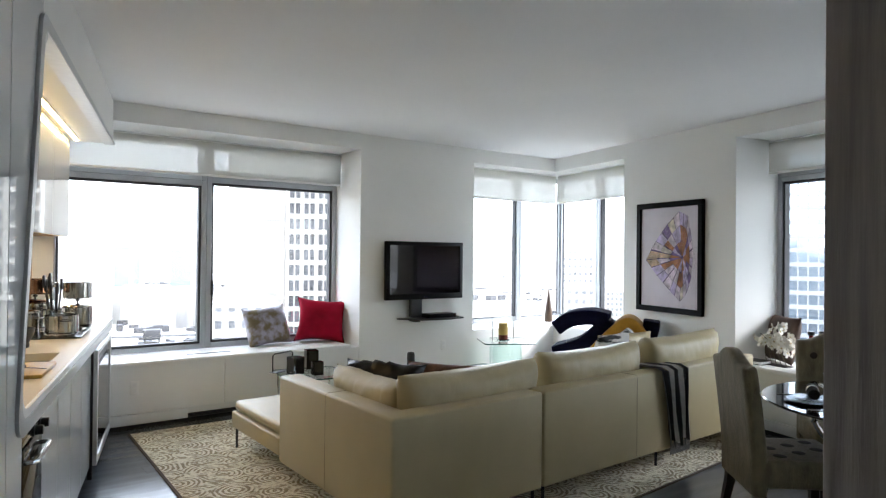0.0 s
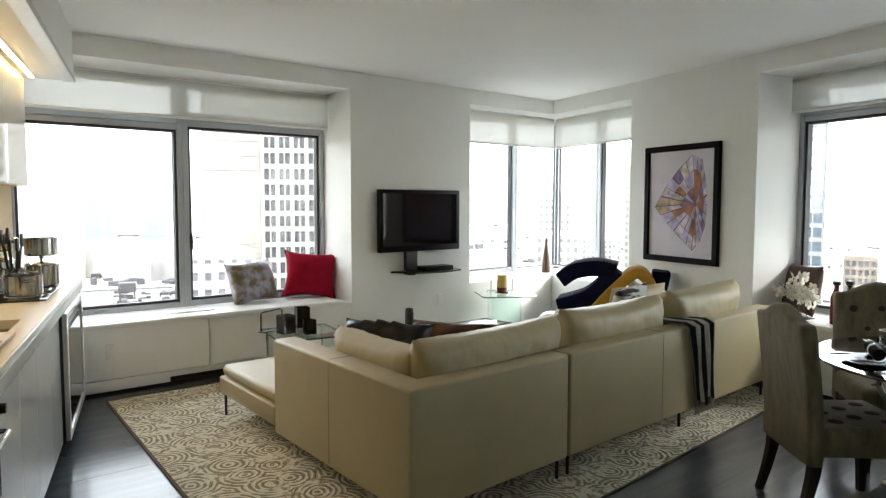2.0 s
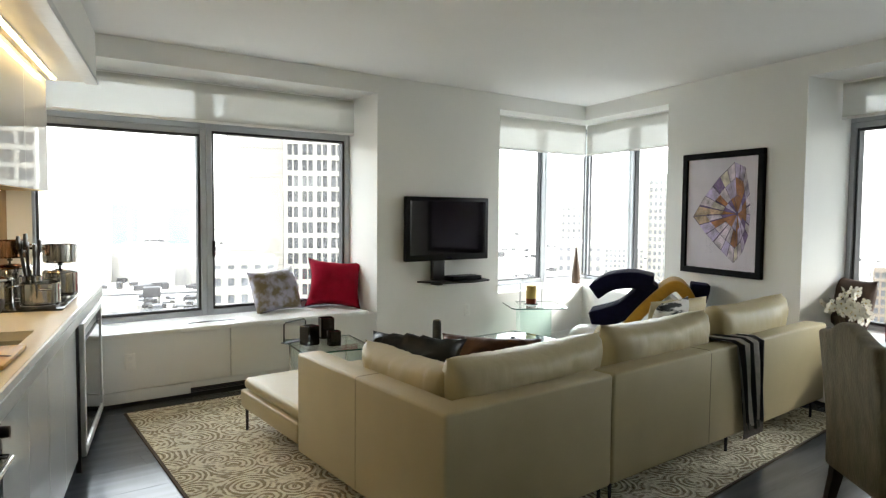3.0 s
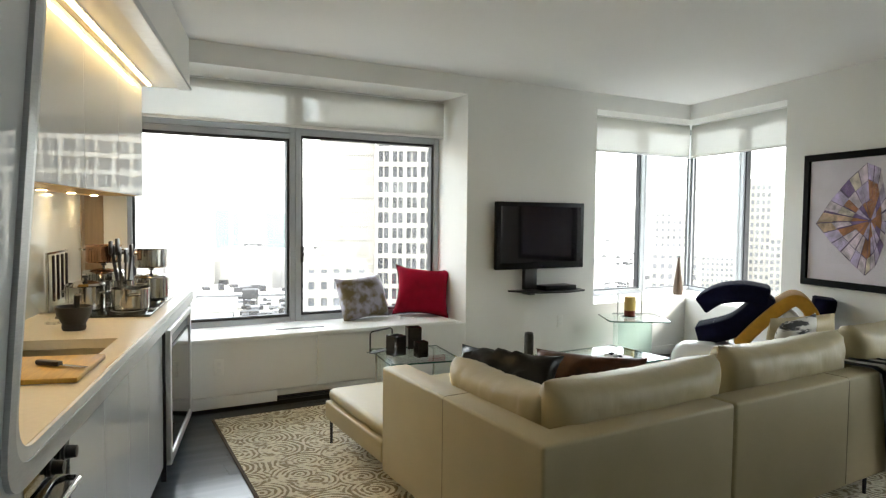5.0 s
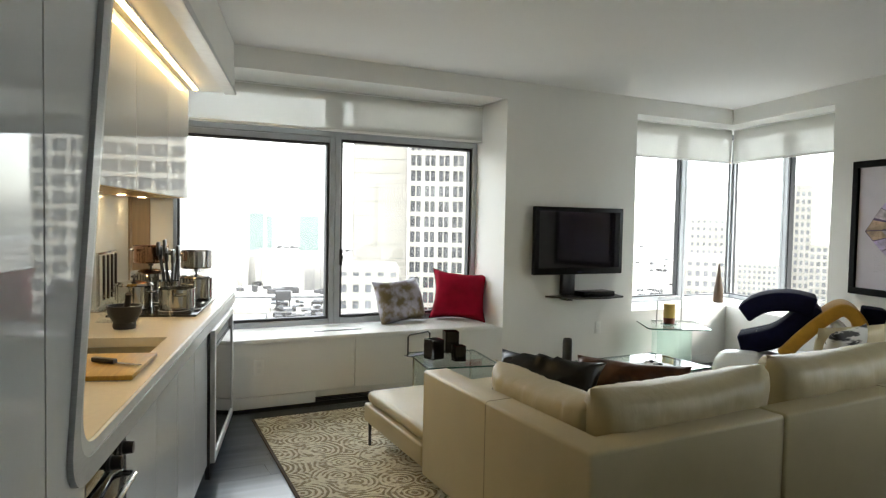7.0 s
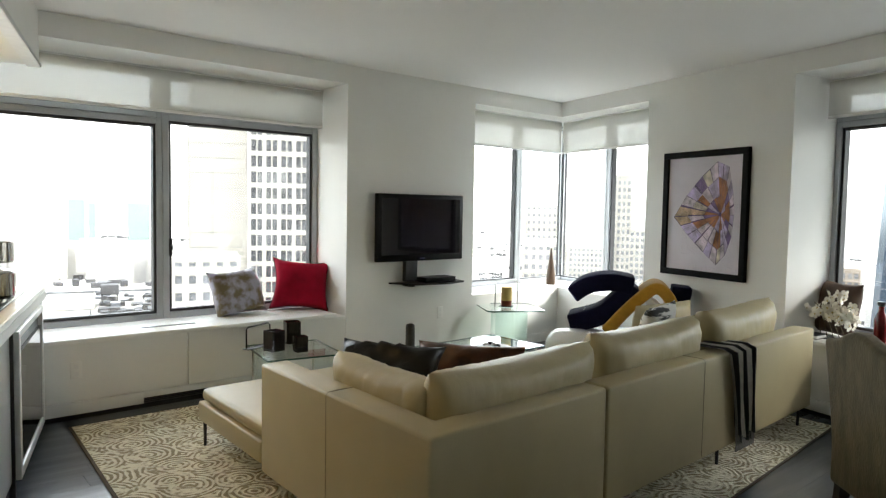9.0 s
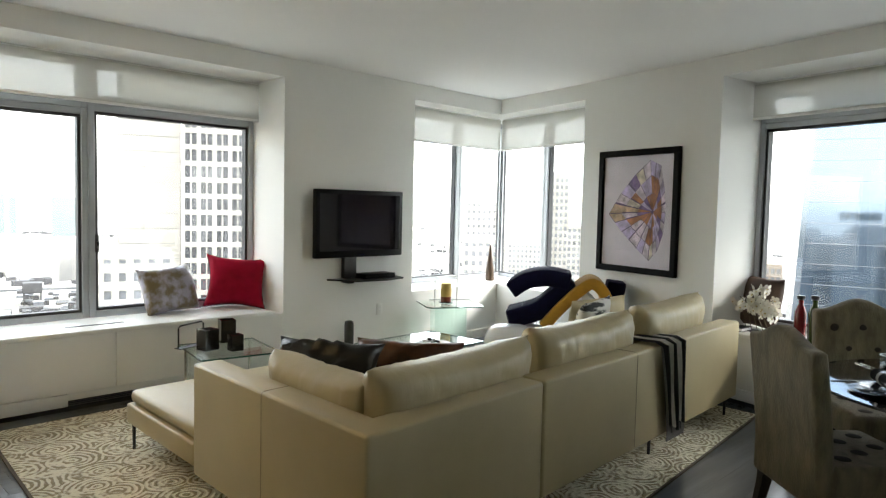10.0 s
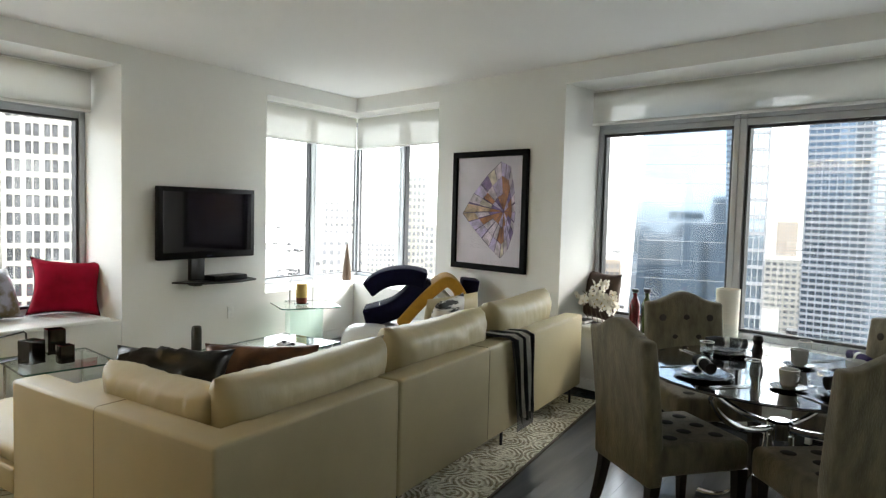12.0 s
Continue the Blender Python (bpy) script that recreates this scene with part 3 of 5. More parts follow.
        tube(bm, [M_K @ Vector(p) for p in ((v0 + .06, 0.0, z), (v0 + .06, .024, z), (v0 + .075, .034, z), (v1 - .075, .034, z), (v1 - .06, .024, z), (v1 - .06, 0.0, z))], 0.009, 10)
        part("handle", bm, CHROME, ob, "chrome bar handle")
        for v in (v0 + 0.08, v0 + 0.2):
            bm = bmesh.new()
            lathe(bm, [(0.024, 0.0), (0.024, 0.006), (0.019, 0.008), (0.017, 0.034), (0.004, 0.036)], 18, m=M_K @ Matrix.Translation((v, -0.001, 0.81)) @ Matrix.Rotation(radians(-90), 4, "X"))
            part("knob", bm, BLACK, ob, "round black control knob")
        part("plinth", B(v0, v1, -0.6, -0.06, 0.0, 0.098, m=M_K), GASKET, ob, smooth=0)
    solo("appliance_gap", B(1.303, 1.3185, -0.02, 0.006, 0.02, 0.836, m=M_K), GASKET, "black shadow strip beside the built-in cooler", "trim", kind="structure", smooth=0)
    oven(0.303, 1.302, "wine_cooler", "built-in cooler with a black glass door and steel trim", 0.12, 0.74)
    oven(3.043, 3.447, "oven", "built-in black glass oven with a chrome handle", 0.12, 0.78)


LED = glow_material("led_strip", (1.0, 0.66, 0.26), 2.6)
SPOT = glow_material("spot_lens", (1.0, 0.74, 0.42), 14.0)
BACKSPLASH = material("backsplash_glass", (0.66, 0.68, 0.62), 0.10, var=0.02, scale=2, coat=0.5)
TAN = material("tan_wood", (0.29, 0.215, 0.14), 0.4, var=0.12, scale=5, stretch=(8, 8, 0.6))
kitchen()


# ---- living room ----
RUG_M = rz(1.6, 6.37, 9.06)
SOFA_M = rz(2.2, 4.955, 7.64)


def rug():
    ob = thing("rug", "cream and taupe rug with concentric scallop pattern", "rug", RUG_M)
    # slightly out of square, as laid
    edge = [Vector(p) for p in ((4.305, 7.295, 0), (8.615, 7.635, 0), (8.70, 10.77, 0), (4.465, 10.75, 0))]
    edge = [RUG_M.inverted() @ p for p in edge]
    mid = sum(edge, Vector()) / 4
    inner = [mid + (p - mid) * 0.9925 for p in edge]
    bm = bmesh.new()
    prism(bm, [(p.x, p.y) for p in inner], 0.0, 0.012)
    part("carpet", bm, RUG, ob, smooth=0)
    bm = bmesh.new()
    for i in range(4):
        j = (i + 1) % 4
        prism(bm, [(p.x, p.y) for p in (edge[i], edge[j], inner[j], inner[i])], 0.0, 0.010)
    part("border", bm, RUG_EDGE, ob, "dark bound edge", 0)


SLANT = 0.06


def sofa():
    ob = thing("sectional_sofa", "cream leather L-shaped sectional sofa on slim dark metal legs", "sofa", SOFA_M)
    H, LOW, BK = 0.685, 0.13, 0.15
    R = 0.016
    def part(name, bm, mt, parent, label="", smooth=30):
        """The corner is not quite square: the wing slants by SLANT."""
        for v in bm.verts:
            v.co.x += SLANT * max(0.0, min(v.co.y, 3.0)) * max(0.0, min(1.0, (1.6 - v.co.x) / 0.6))
        return leather_part(name, bm, mt, parent, label, smooth)
    def shell(name, x0, x1, y0, y1, z0, z1, label=""):
        return part(name, B(x0, x1, y0, y1, z0, z1, bevel=R, seg=3), LEATHER, ob, label, 40)
    # backs
    bm = bmesh.new()
    prism(bm, [(0, 0), (1.064, 0), (1.064, BK), (BK, BK), (BK, 1.375), (0, 1.375)], LOW, H)
    bmesh.ops.bevel(bm, geom=bm.edges[:], offset=R, segments=3, profile=0.5, affect="EDGES")
    part("corner_back", bm, LEATHER, ob, smooth=40)
    shell("back_panel", 1.076, 3.60, 0.0, BK, LOW, H)
    # stitched seams, slightly proud of the leather
    for pts in ([(-0.0004, 0.716, LOW + 0.02), (-0.0004, 0.716, H - R), (R * 0.3, 0.716, H - R * 0.3), (R, 0.716, H + 0.0004), (BK - R, 0.716, H + 0.0004)],
                [(1.986, -0.0004, LOW + 0.02), (1.986, -0.0004, H - R), (1.986, R * 0.3, H - R * 0.3), (1.986, R, H + 0.0004), (1.986, BK - R, H + 0.0004)]):
        bm = bmesh.new()
        tube(bm, pts, 0.0018, 6)
        part("seam", bm, LEATHER_SEAM, ob)
    # seat boxes and cushions
    shell("seat_base", BK, 1.062, BK, 1.0, LOW, 0.26)
    shell("seat_base", 1.074, 3.60, BK, 1.0, LOW, 0.26)
    shell("chaise_base", 0.0, 1.02, 1.377, 2.28, 0.165, 0.285)
    shell("chaise_base", BK, 1.02, 1.0, 1.375, 0.165, 0.285)
    for x0, x1, y0, y1 in ((BK, 1.05, BK, 1.0), (1.08, 2.28, BK, 1.0), (2.29, 3.59, BK, 1.0), (0.01, 1.0, 1.385, 2.27), (BK + 0.01, 1.0, 1.01, 1.375)):
        bm = B(x0 + 0.004, x1 - 0.004, y0 + 0.004, y1 - 0.004, 0.262 if y0 < 1 else 0.287, 0.40 if y0 < 1 else 0.365, bevel=0.035, seg=4)
        part("seat_cushion", bm, LEATHER, ob, smooth=50)
    for x, y in ((0.03, 2.24), (0.97, 2.24), (1.03, 0.05), (1.12, 0.05), (3.45, 0.03), (3.50, 0.92), (1.12, 0.92), (0.05, 0.05), (2.3, 0.06)):
        bm = bmesh.new()
        lathe(bm, [(0.009, 0.0125), (0.011, LOW + 0.04)], 10, m=Matrix.Translation((x, y, 0)))
        part("leg", bm, LEG_DARK, ob, "slim dark metal leg")
    # loose back cushions, leaning
    def back_cushion(w, h, t, x, y, z, turn, lean, seed, sag=0.02):
        bm = bmesh.new()
        cushion(bm, w, h, t, pose(x, y, z, lean, 0, turn), sag=sag, seed=seed, wrinkle=0.012, pinch=0.14, full=5.5, nx=34, ny=20)
        part("back_cushion", bm, LEATHER_SOFT, ob, smooth=80)
    back_cushion(0.76, 0.42, 0.20, 0.27, 0.62, 0.590, 90, -13, 1, 0.008)
    back_cushion(1.08, 0.48, 0.25, 0.70, 0.26, 0.61, 1, 11, 2, 0.012)
    back_cushion(1.04, 0.49, 0.26, 1.79, 0.27, 0.63, -1, 8, 3, 0.015)
    back_cushion(1.06, 0.51, 0.26, 2.90, 0.27, 0.64, 2, 9, 4, 0.02)


RUG = bpy.data.materials.new("rug_pile")
RUG.use_nodes = True
nt = RUG.node_tree
pb = nt.nodes["Principled BSDF"]
pb.inputs["Roughness"].default_value = 0.95
pb.inputs["Sheen Weight"].default_value = 0.2
tc = nt.nodes.new("ShaderNodeTexCoord")
nz = nt.nodes.new("ShaderNodeTexNoise")
nz.inputs["Scale"].default_value, nz.inputs["Detail"].default_value = 7.0, 3
mixv = nt.nodes.new("ShaderNodeMix")
mixv.data_type = "VECTOR"
mixv.inputs[0].default_value = 0.11
nt.links.new(tc.outputs["Object"], mixv.inputs[4])
nt.links.new(nz.outputs["Color"], mixv.inputs[5])
vo = nt.nodes.new("ShaderNodeTexVoronoi")
vo.inputs["Scale"].default_value, vo.inputs["Randomness"].default_value = 4.7, 0.8
vo.voronoi_dimensions = "2D"
nt.links.new(mixv.outputs[1], vo.inputs["Vector"])
mm = nt.nodes.new("ShaderNodeMath")
mm.operation = "MULTIPLY"
mm.inputs[1].default_value = 48.0
nt.links.new(vo.outputs["Distance"], mm.inputs[0])
sn = nt.nodes.new("ShaderNodeMath")
sn.operation = "SINE"
nt.links.new(mm.outputs[0], sn.inputs[0])
n2 = nt.nodes.new("ShaderNodeTexNoise")
n2.inputs["Scale"].default_value, n2.inputs["Detail"].default_value = 24.0, 4
nt.links.new(tc.outputs["Object"], n2.inputs["Vector"])
ad = nt.nodes.new("ShaderNodeMath")
ad.operation = "MULTIPLY_ADD"
ad.inputs[1].default_value = 6.0
nt.links.new(n2.outputs["Fac"], ad.inputs[0])
# rings break off into separate scallops
n4 = nt.nodes.new("ShaderNodeTexNoise")
n4.inputs["Scale"].default_value = 5.5
nt.links.new(tc.outputs["Object"], n4.inputs["Vector"])
mk = nt.nodes.new("ShaderNodeMapRange")
mk.inputs["From Min"].default_value, mk.inputs["From Max"].default_value = 0.43, 0.53
mk.inputs["To Min"].default_value, mk.inputs["To Max"].default_value = 0.30, 1.25
nt.links.new(n4.outputs["Fac"], mk.inputs["Value"])
sm = nt.nodes.new("ShaderNodeMath")
sm.operation = "MULTIPLY"
nt.links.new(sn.outputs[0], sm.inputs[0])
nt.links.new(mk.outputs[0], sm.inputs[1])
nt.links.new(sm.outputs[0], ad.inputs[2])
rp = nt.nodes.new("ShaderNodeValToRGB")
rp.color_ramp.elements[0].position, rp.color_ramp.elements[1].position = 0.35, 0.62
rp.color_ramp.elements[0].color, rp.color_ramp.elements[1].color = (0.80, 0.765, 0.62, 1), (0.31, 0.26, 0.145, 1)
mr = nt.nodes.new("ShaderNodeMapRange")
mr.inputs["From Min"].default_value, mr.inputs["From Max"].default_value = 1.5, 4.9
nt.links.new(ad.outputs[0], mr.inputs["Value"])
nt.links.new(mr.outputs[0], rp.inputs[0])
nt.links.new(rp.outputs[0], pb.inputs["Base Color"])
bp = nt.nodes.new("ShaderNodeBump")
bp.inputs["Strength"].default_value, bp.inputs["Distance"].default_value = 0.5, 0.01
nt.links.new(ad.outputs[0], bp.inputs["Height"])
nt.links.new(bp.outputs[0], pb.inputs["Normal"])
RUG_EDGE = material("rug_edge", (0.10, 0.08, 0.06), 0.9, var=0.1, scale=40)
rug()
sofa()


def television():
    ob = thing("television", "black flat-screen television on a wall arm", "television", M_T)
    x0, x1, z0, z1 = 6.935, 7.945, 0.99, 1.605
    part("case", B(x0, x1, -0.115, -0.06, z0, z1, bevel=0.008), TV_BLACK, ob)
    part("screen", B(x0 + 0.04, x1 - 0.04, -0.1165, -0.1155, z0 + 0.06, z1 - 0.04), SCREEN, ob, "dark glossy screen", 0)
    part("mount", B(7.25, 7.6, -0.059, -0.001, 1.15, 1.45, bevel=0.004), BLACK, ob)
    part("neck", B(7.26, 7.40, -0.10, -0.05, 0.80, 0.995, bevel=0.006), BLACK, ob)
    part("badge", B(7.41, 7.47, -0.119, -0.115, z0 + 0.015, z0 + 0.03), CHROME, ob, smooth=0)


TV_BLACK = material("tv_case", (0.004, 0.004, 0.005), 0.35, var=0.1, spec=0.15)
SCREEN = material("tv_screen", (0.010, 0.009, 0.014), 0.05, var=0.15, scale=3, spec=0.5)
television()
sh = thing("wall_shelf", "small black wall shelf under the television", "shelf", M_T)
bm = bmesh.new()
prism(bm, [(7.14, -0.002), (7.92, -0.002), (7.86, -0.24), (7.62, -0.30), (7.30, -0.24)], 0.775, 0.79)
part("board", bm, BLACK, sh, smooth=0)
part("bracket", B(7.3, 7.36, -0.12, -0.002, 0.75, 0.774), BLACK, sh, smooth=0)
bx = thing("media_player", "flat black media box on the wall shelf", "media box", M_T)
part("case", B(7.42, 7.78, -0.21, -0.04, 0.791, 0.835, bevel=0.004), TV_BLACK, bx)
part("feet", B(7.44, 7.76, -0.20, -0.05, 0.7902, 0.7912), BLACK, bx, smooth=0)


def picture():
    ob = thing("framed_picture", "abstract fan-shaped print in a thick black frame", "picture", M_E)
    x0, x1, z0, z1, w = 1.632, 2.547, 0.918, 2.018, 0.055
    for a, b, c, d in ((x0, x1, z0, z0 + w), (x0, x1, z1 - w, z1), (x0, x0 + w, z0 + w, z1 - w), (x1 - w, x1, z0 + w, z1 - w)):
        part("frame_bar", B(a, b, -0.045, -0.002, c, d, bevel=0.003, seg=1), FRAME_BLACK, ob)
    part("print", B(x0 + w, x1 - w, -0.020, -0.003, z0 + w, z1 - w), PAPER, ob, "lilac print paper", 0)
    # fan of coloured shards on a dark ground, rays running from one point
    cx, cz = x0 + 0.455, z0 + 0.55
    rnd = random.Random(11)
    key = [(-0.33, -0.03), (-0.19, 0.16), (-0.02, 0.33), (0.14, 0.45), (0.26, 0.40), (0.31, 0.18), (0.325, 0.0), (0.31, -0.18), (0.25, -0.34), (0.16, -0.43), (0.02, -0.33), (-0.16, -0.19)]
    ring = []
    for p, q in zip(key, key[1:] + key[:1]):
        ring += [p, ((p[0] + q[0]) / 2, (p[1] + q[1]) / 2)]
    hub = (0.19, 0.0)
    def at(r, k):
        return (cx + hub[0] + (r[0] - hub[0]) * k, cz + hub[1] + (r[1] - hub[1]) * k)
    bm = bmesh.new()
    bm.faces.new([bm.verts.new((a, -0.0212, b)) for a, b in (at(r, 1.0) for r in ring)])
    part("fan_ground", bm, SHARDS[5], ob, "dark violet ground of the fan", 0)
    cuts = [0.05, 0.36, 0.70, 1.0]
    for layer, (k0, k1) in enumerate(zip(cuts, cuts[1:])):
        for i in range(len(ring)):
            p, q = ring[i], ring[(i + 1) % len(ring)]
            g = rnd.uniform(0.0, 0.22)
            pq = (p[0] + (q[0] - p[0]) * g, p[1] + (q[1] - p[1]) * g)
            e0, e1 = k0 + rnd.uniform(-0.02, 0.02), k1 - rnd.uniform(-0.01, 0.02)
            bm = bmesh.new()
            bm.faces.new([bm.verts.new((a, -0.0220, b)) for a, b in (at(pq, e0), at(pq, e1), at(q, e1), at(q, e0))])
            warm = 4 if (layer < 2 and rnd.random() < 0.5) else rnd.choice((0, 0, 1, 2, 3, 3, 6, 3, 0))
            part("shard", bm, SHARDS[warm], ob, smooth=0)
    part("glazing", B(x0 + w, x1 - w, -0.030, -0.028, z0 + w, z1 - w), PIC_GLASS, ob, smooth=0)


FRAME_BLACK = material("frame_black", (0.004, 0.004, 0.005), 0.6, var=0.1, scale=20, spec=0.1)
PAPER = material("print_paper", (0.76, 0.72, 0.80), 0.7, var=0.08, scale=3)
SHARDS = [material("ink", c, 0.7, var=0.45, scale=14) for c in ((0.56, 0.48, 0.70), (0.22, 0.15, 0.34), (0.58, 0.42, 0.30), (0.68, 0.60, 0.70), (0.42, 0.19, 0.10), (0.13, 0.09, 0.19), (0.70, 0.63, 0.56))]
PIC_GLASS = glass_material("picture_glass", (1, 1, 1), ior=1.3)
picture()


# ---- dining corner ----
TABLE = Vector((7.06, 6.22, 0))


def dining_table():
    ob = thing("dining_table", "round black glass dining table on a curved chrome base", "table", Matrix.Translation(TABLE))
    bm = bmesh.new()
    lathe(bm, [(0.56, 0.738), (0.635, 0.738), (0.64, 0.744), (0.635, 0.75), (0.0005, 0.75)], 64)
    part("tabletop", bm, BLACK_GLASS, ob)
    bm = bmesh.new()
    lathe(bm, [(0.045, 0.43), (0.06, 0.44), (0.06, 0.515), (0.045, 0.525)], 24)
    part("hub", bm, CHROME, ob, "round chrome hub")
    for k in range(4):
        c, d = math.cos(k * math.pi / 2 + 1.08), math.sin(k * math.pi / 2 + 1.08)
        for name, label, r0, dr, z0, dz in (("arm", "curved chrome arm under the top", 0.50, -0.44, 0.737, -0.245), ("leg", "curved chrome tube leg", 0.06, 0.38, 0.46, -0.445)):
            bm = bmesh.new()
            pts = []
            for i in range(15):
                q = radians(90 * i / 14)
                r, z = r0 + dr * (1 - math.cos(q)), z0 + dz * math.sin(q)
                pts.append((r * c, r * d, z))
            tube(bm, pts, 0.015, 10)
            part(name, bm, CHROME, ob, label)


def dining_chair():
    ob = thing("dining_chair", "taupe upholstered dining chair with camel back and button tufts", "chair", group="chairs round the table")
    # seat faces +x; back at x = 0
    bm = B(0.02, 0.50, -0.25, 0.25, 0.33, 0.47, bevel=0.035, seg=4)
    part("seat", bm, CHAIR, ob, smooth=50)
    # back with a camel top: grid, bent and leaning backwards
    bm = bmesh.new()
    nx, nz = 16, 12
    def top(a):
        return 0.935 + 0.065 * (0.5 + 0.5 * math.cos(a * math.pi / 0.85)) * (1 if abs(a) < 0.85 else 0)
    sides = []
    for s, off in ((0, 0.0), (1, 0.075)):
        grid = []
        for j in range(nz + 1):
            row = []
            for i in range(nx + 1):
                a = 2 * i / nx - 1
                z = 0.285 + (top(a) - 0.285) * j / nz
                lean = -0.13 * max(0.0, (z - 0.45)) ** 1.2
                puff = 0.012 * (1 - abs(a) ** 4) * (1 - abs(2 * j / nz - 1) ** 4) * (1 if s else -0.6)
                row.append(bm.verts.new((off - 0.02 + lean + puff, a * 0.245, z)))
            grid.append(row)
        sides.append(grid)
    fs = []
    for g in sides:
        fs += [bm.faces.new((g[j][i], g[j][i + 1], g[j + 1][i + 1], g[j + 1][i])) for j in range(nz) for i in range(nx)]
    def rim(g):
        return [g[0][i] for i in range(nx)] + [g[j][nx] for j in range(nz)] + [g[nz][i] for i in range(nx, 0, -1)] + [g[j][0] for j in range(nz, 0, -1)]
    ra, rb = rim(sides[0]), rim(sides[1])
    fs += [bm.faces.new((ra[i], ra[(i + 1) % len(ra)], rb[(i + 1) % len(ra)], rb[i])) for i in range(len(ra))]
    bmesh.ops.recalc_face_normals(bm, faces=fs)
    sharp = [e for e in bm.edges if len(e.link_faces) == 2 and e.calc_face_angle(0) > radians(55)]
    bmesh.ops.bevel(bm, geom=sharp, offset=0.02, segments=3, profile=0.5, affect="EDGES")
    part("backrest", bm, CHAIR, ob, smooth=60)
    def button(x, y, z, flat):
        bm = bmesh.new()
        m = Matrix.Translation((x, y, z)) @ (Matrix.Rotation(radians(90), 4, "Y") if not flat else Matrix.Identity(4))
        r = 0.038 if flat else 0.024
        lathe(bm, [(r, 0.0), (r * 0.8, 0.004), (0.004, 0.006)], 12, m=m)
        part("button", bm, CHAIR_DARK, ob)
    for z, ys in ((0.84, (-0.15, 0.0, 0.15)), (0.72, (-0.075, 0.075)), (0.60, (-0.15, 0.0, 0.15))):
        for y in ys:
            button(0.062 - 0.13 * max(0, z - 0.45) ** 1.2, y, z, False)
    for x, ys in ((0.15, (-0.14, 0.0, 0.14)), (0.27, (-0.07, 0.07)), (0.39, (-0.14, 0.0, 0.14))):
        for y in ys:
            button(x, y, 0.468, True)
    for x, y, dx in ((0.47, -0.21, 0.0), (0.47, 0.21, 0.0), (0.03, -0.21, -0.07), (0.03, 0.21, -0.07)):
        bm = bmesh.new()
        rows = []
        for t in (0.0, 0.35, 0.7, 1.0):
            h, z = 0.016 + 0.010 * t, 0.001 + 0.335 * t
            o = dx * (1 - t) ** 1.6
            rows.append([bm.verts.new((x + o + a * h, y + b * h, z)) for a, b in ((-1, -1), (1, -1), (1, 1), (-1, 1))])
        fs = [bm.faces.new(rows[0][::-1]), bm.faces.new(rows[-1])]
        for r, q in zip(rows, rows[1:]):
            fs += [bm.faces.new((r[i], r[(i + 1) % 4], q[(i + 1) % 4], q[i])) for i in range(4)]
        bmesh.ops.recalc_face_normals(bm, faces=fs)
        part("leg", bm, ESPRESSO, ob, "dark espresso wooden leg", 20)
    return ob


BLACK_GLASS = material("black_glass", (0.010, 0.010, 0.011), 0.03, var=0.1, spec=1.0, coat=1.0)
CHAIR = material("taupe_fabric", (0.165, 0.142, 0.090), 0.85, var=0.28, scale=22, bump=0.5, bump_scale=160, stretch=(1, 1, 0.35), sheen=0.2)
CHAIR_DARK = material("taupe_button", (0.030, 0.024, 0.018), 0.8, var=0.1)
ESPRESSO = material("espresso_wood", (0.015, 0.010, 0.008), 0.3, var=0.2, scale=20)
dining_table()
first = dining_chair()
CHAIRS = [(6.617, 6.822, -42), (7.885, 6.858, 218), (6.53, 5.80, 38), (7.83, 5.71, 137)]
first.matrix_basis = rz(CHAIRS[0][2], CHAIRS[0][0], CHAIRS[0][1])
for x, y, a in CHAIRS[1:]:
    copy_thing(first, rz(a, x, y))


# ---- loose things in the living room ----
def pillow(label, w, h, t, m, mt, seed, wrinkle=0.008, pinch=0.14, piping=None, name="throw_pillow"):
    ob = thing(name, label, "pillow", m)
    bm = bmesh.new()
    cushion(bm, w, h, t, Matrix.Translation((0, 0, h / 2)), seed=seed, wrinkle=wrinkle, pinch=pinch)
    part("cover", bm, mt, ob, smooth=80)
    if piping is not None:
        bm = bmesh.new()
        pts = []
        for k in range(48):
            a = k / 48 * 4
            s, f = int(a), 2 * (a - int(a)) - 1
            b = [(f, -1), (1, f), (-f, 1), (-1, -f)][s]
            e = pinch * 0.55
            x = b[0] * w / 2 * (1 - e * (1 - b[1] ** 2))
            z = b[1] * h / 2 * (1 - e * (1 - b[0] ** 2)) + h / 2
            pts.append((x, 0, z))
        tube(bm, pts, 0.006, 6, closed=True)
        part("piping", bm, piping, ob, smooth=60)
    return ob


def ramp_tight(mt, lo, hi):
    """Sharper change between a material's two colours."""
    for n in mt.node_tree.nodes:
        if n.type == "VALTORGB":
            n.color_ramp.elements[0].position, n.color_ramp.elements[1].position = lo, hi


RED = material("red_velvet", (0.30, 0.003, 0.022), 0.8, var=0.25, scale=5, spec=0.15, bump=0.1, bump_scale=300)
RED_DARK = material("dark_red_trim", (0.06, 0.006, 0.012), 0.8, var=0.1)
SILVER = material("silver_brocade", (0.31, 0.30, 0.37), 0.35, scale=11, second=(0.13, 0.10, 0.045), bump=0.3, bump_scale=70)
DARK_FUR = material("black_brown_leather", (0.005, 0.0045, 0.004), 0.38, var=0.5, scale=8, spec=0.4, bump=0.5, bump_scale=18)
BROWN_SATIN = material("brown_satin", (0.016, 0.008, 0.005), 0.45, second=(0.13, 0.045, 0.012), scale=7, bump=0.2, bump_scale=40)
ZEBRA = material("zebra_cloth", (0.68, 0.66, 0.62), 0.8, scale=7, second=(0.02, 0.02, 0.02), stretch=(0.5, 0.5, 4.5))
ramp_tight(ZEBRA, 0.48, 0.53)
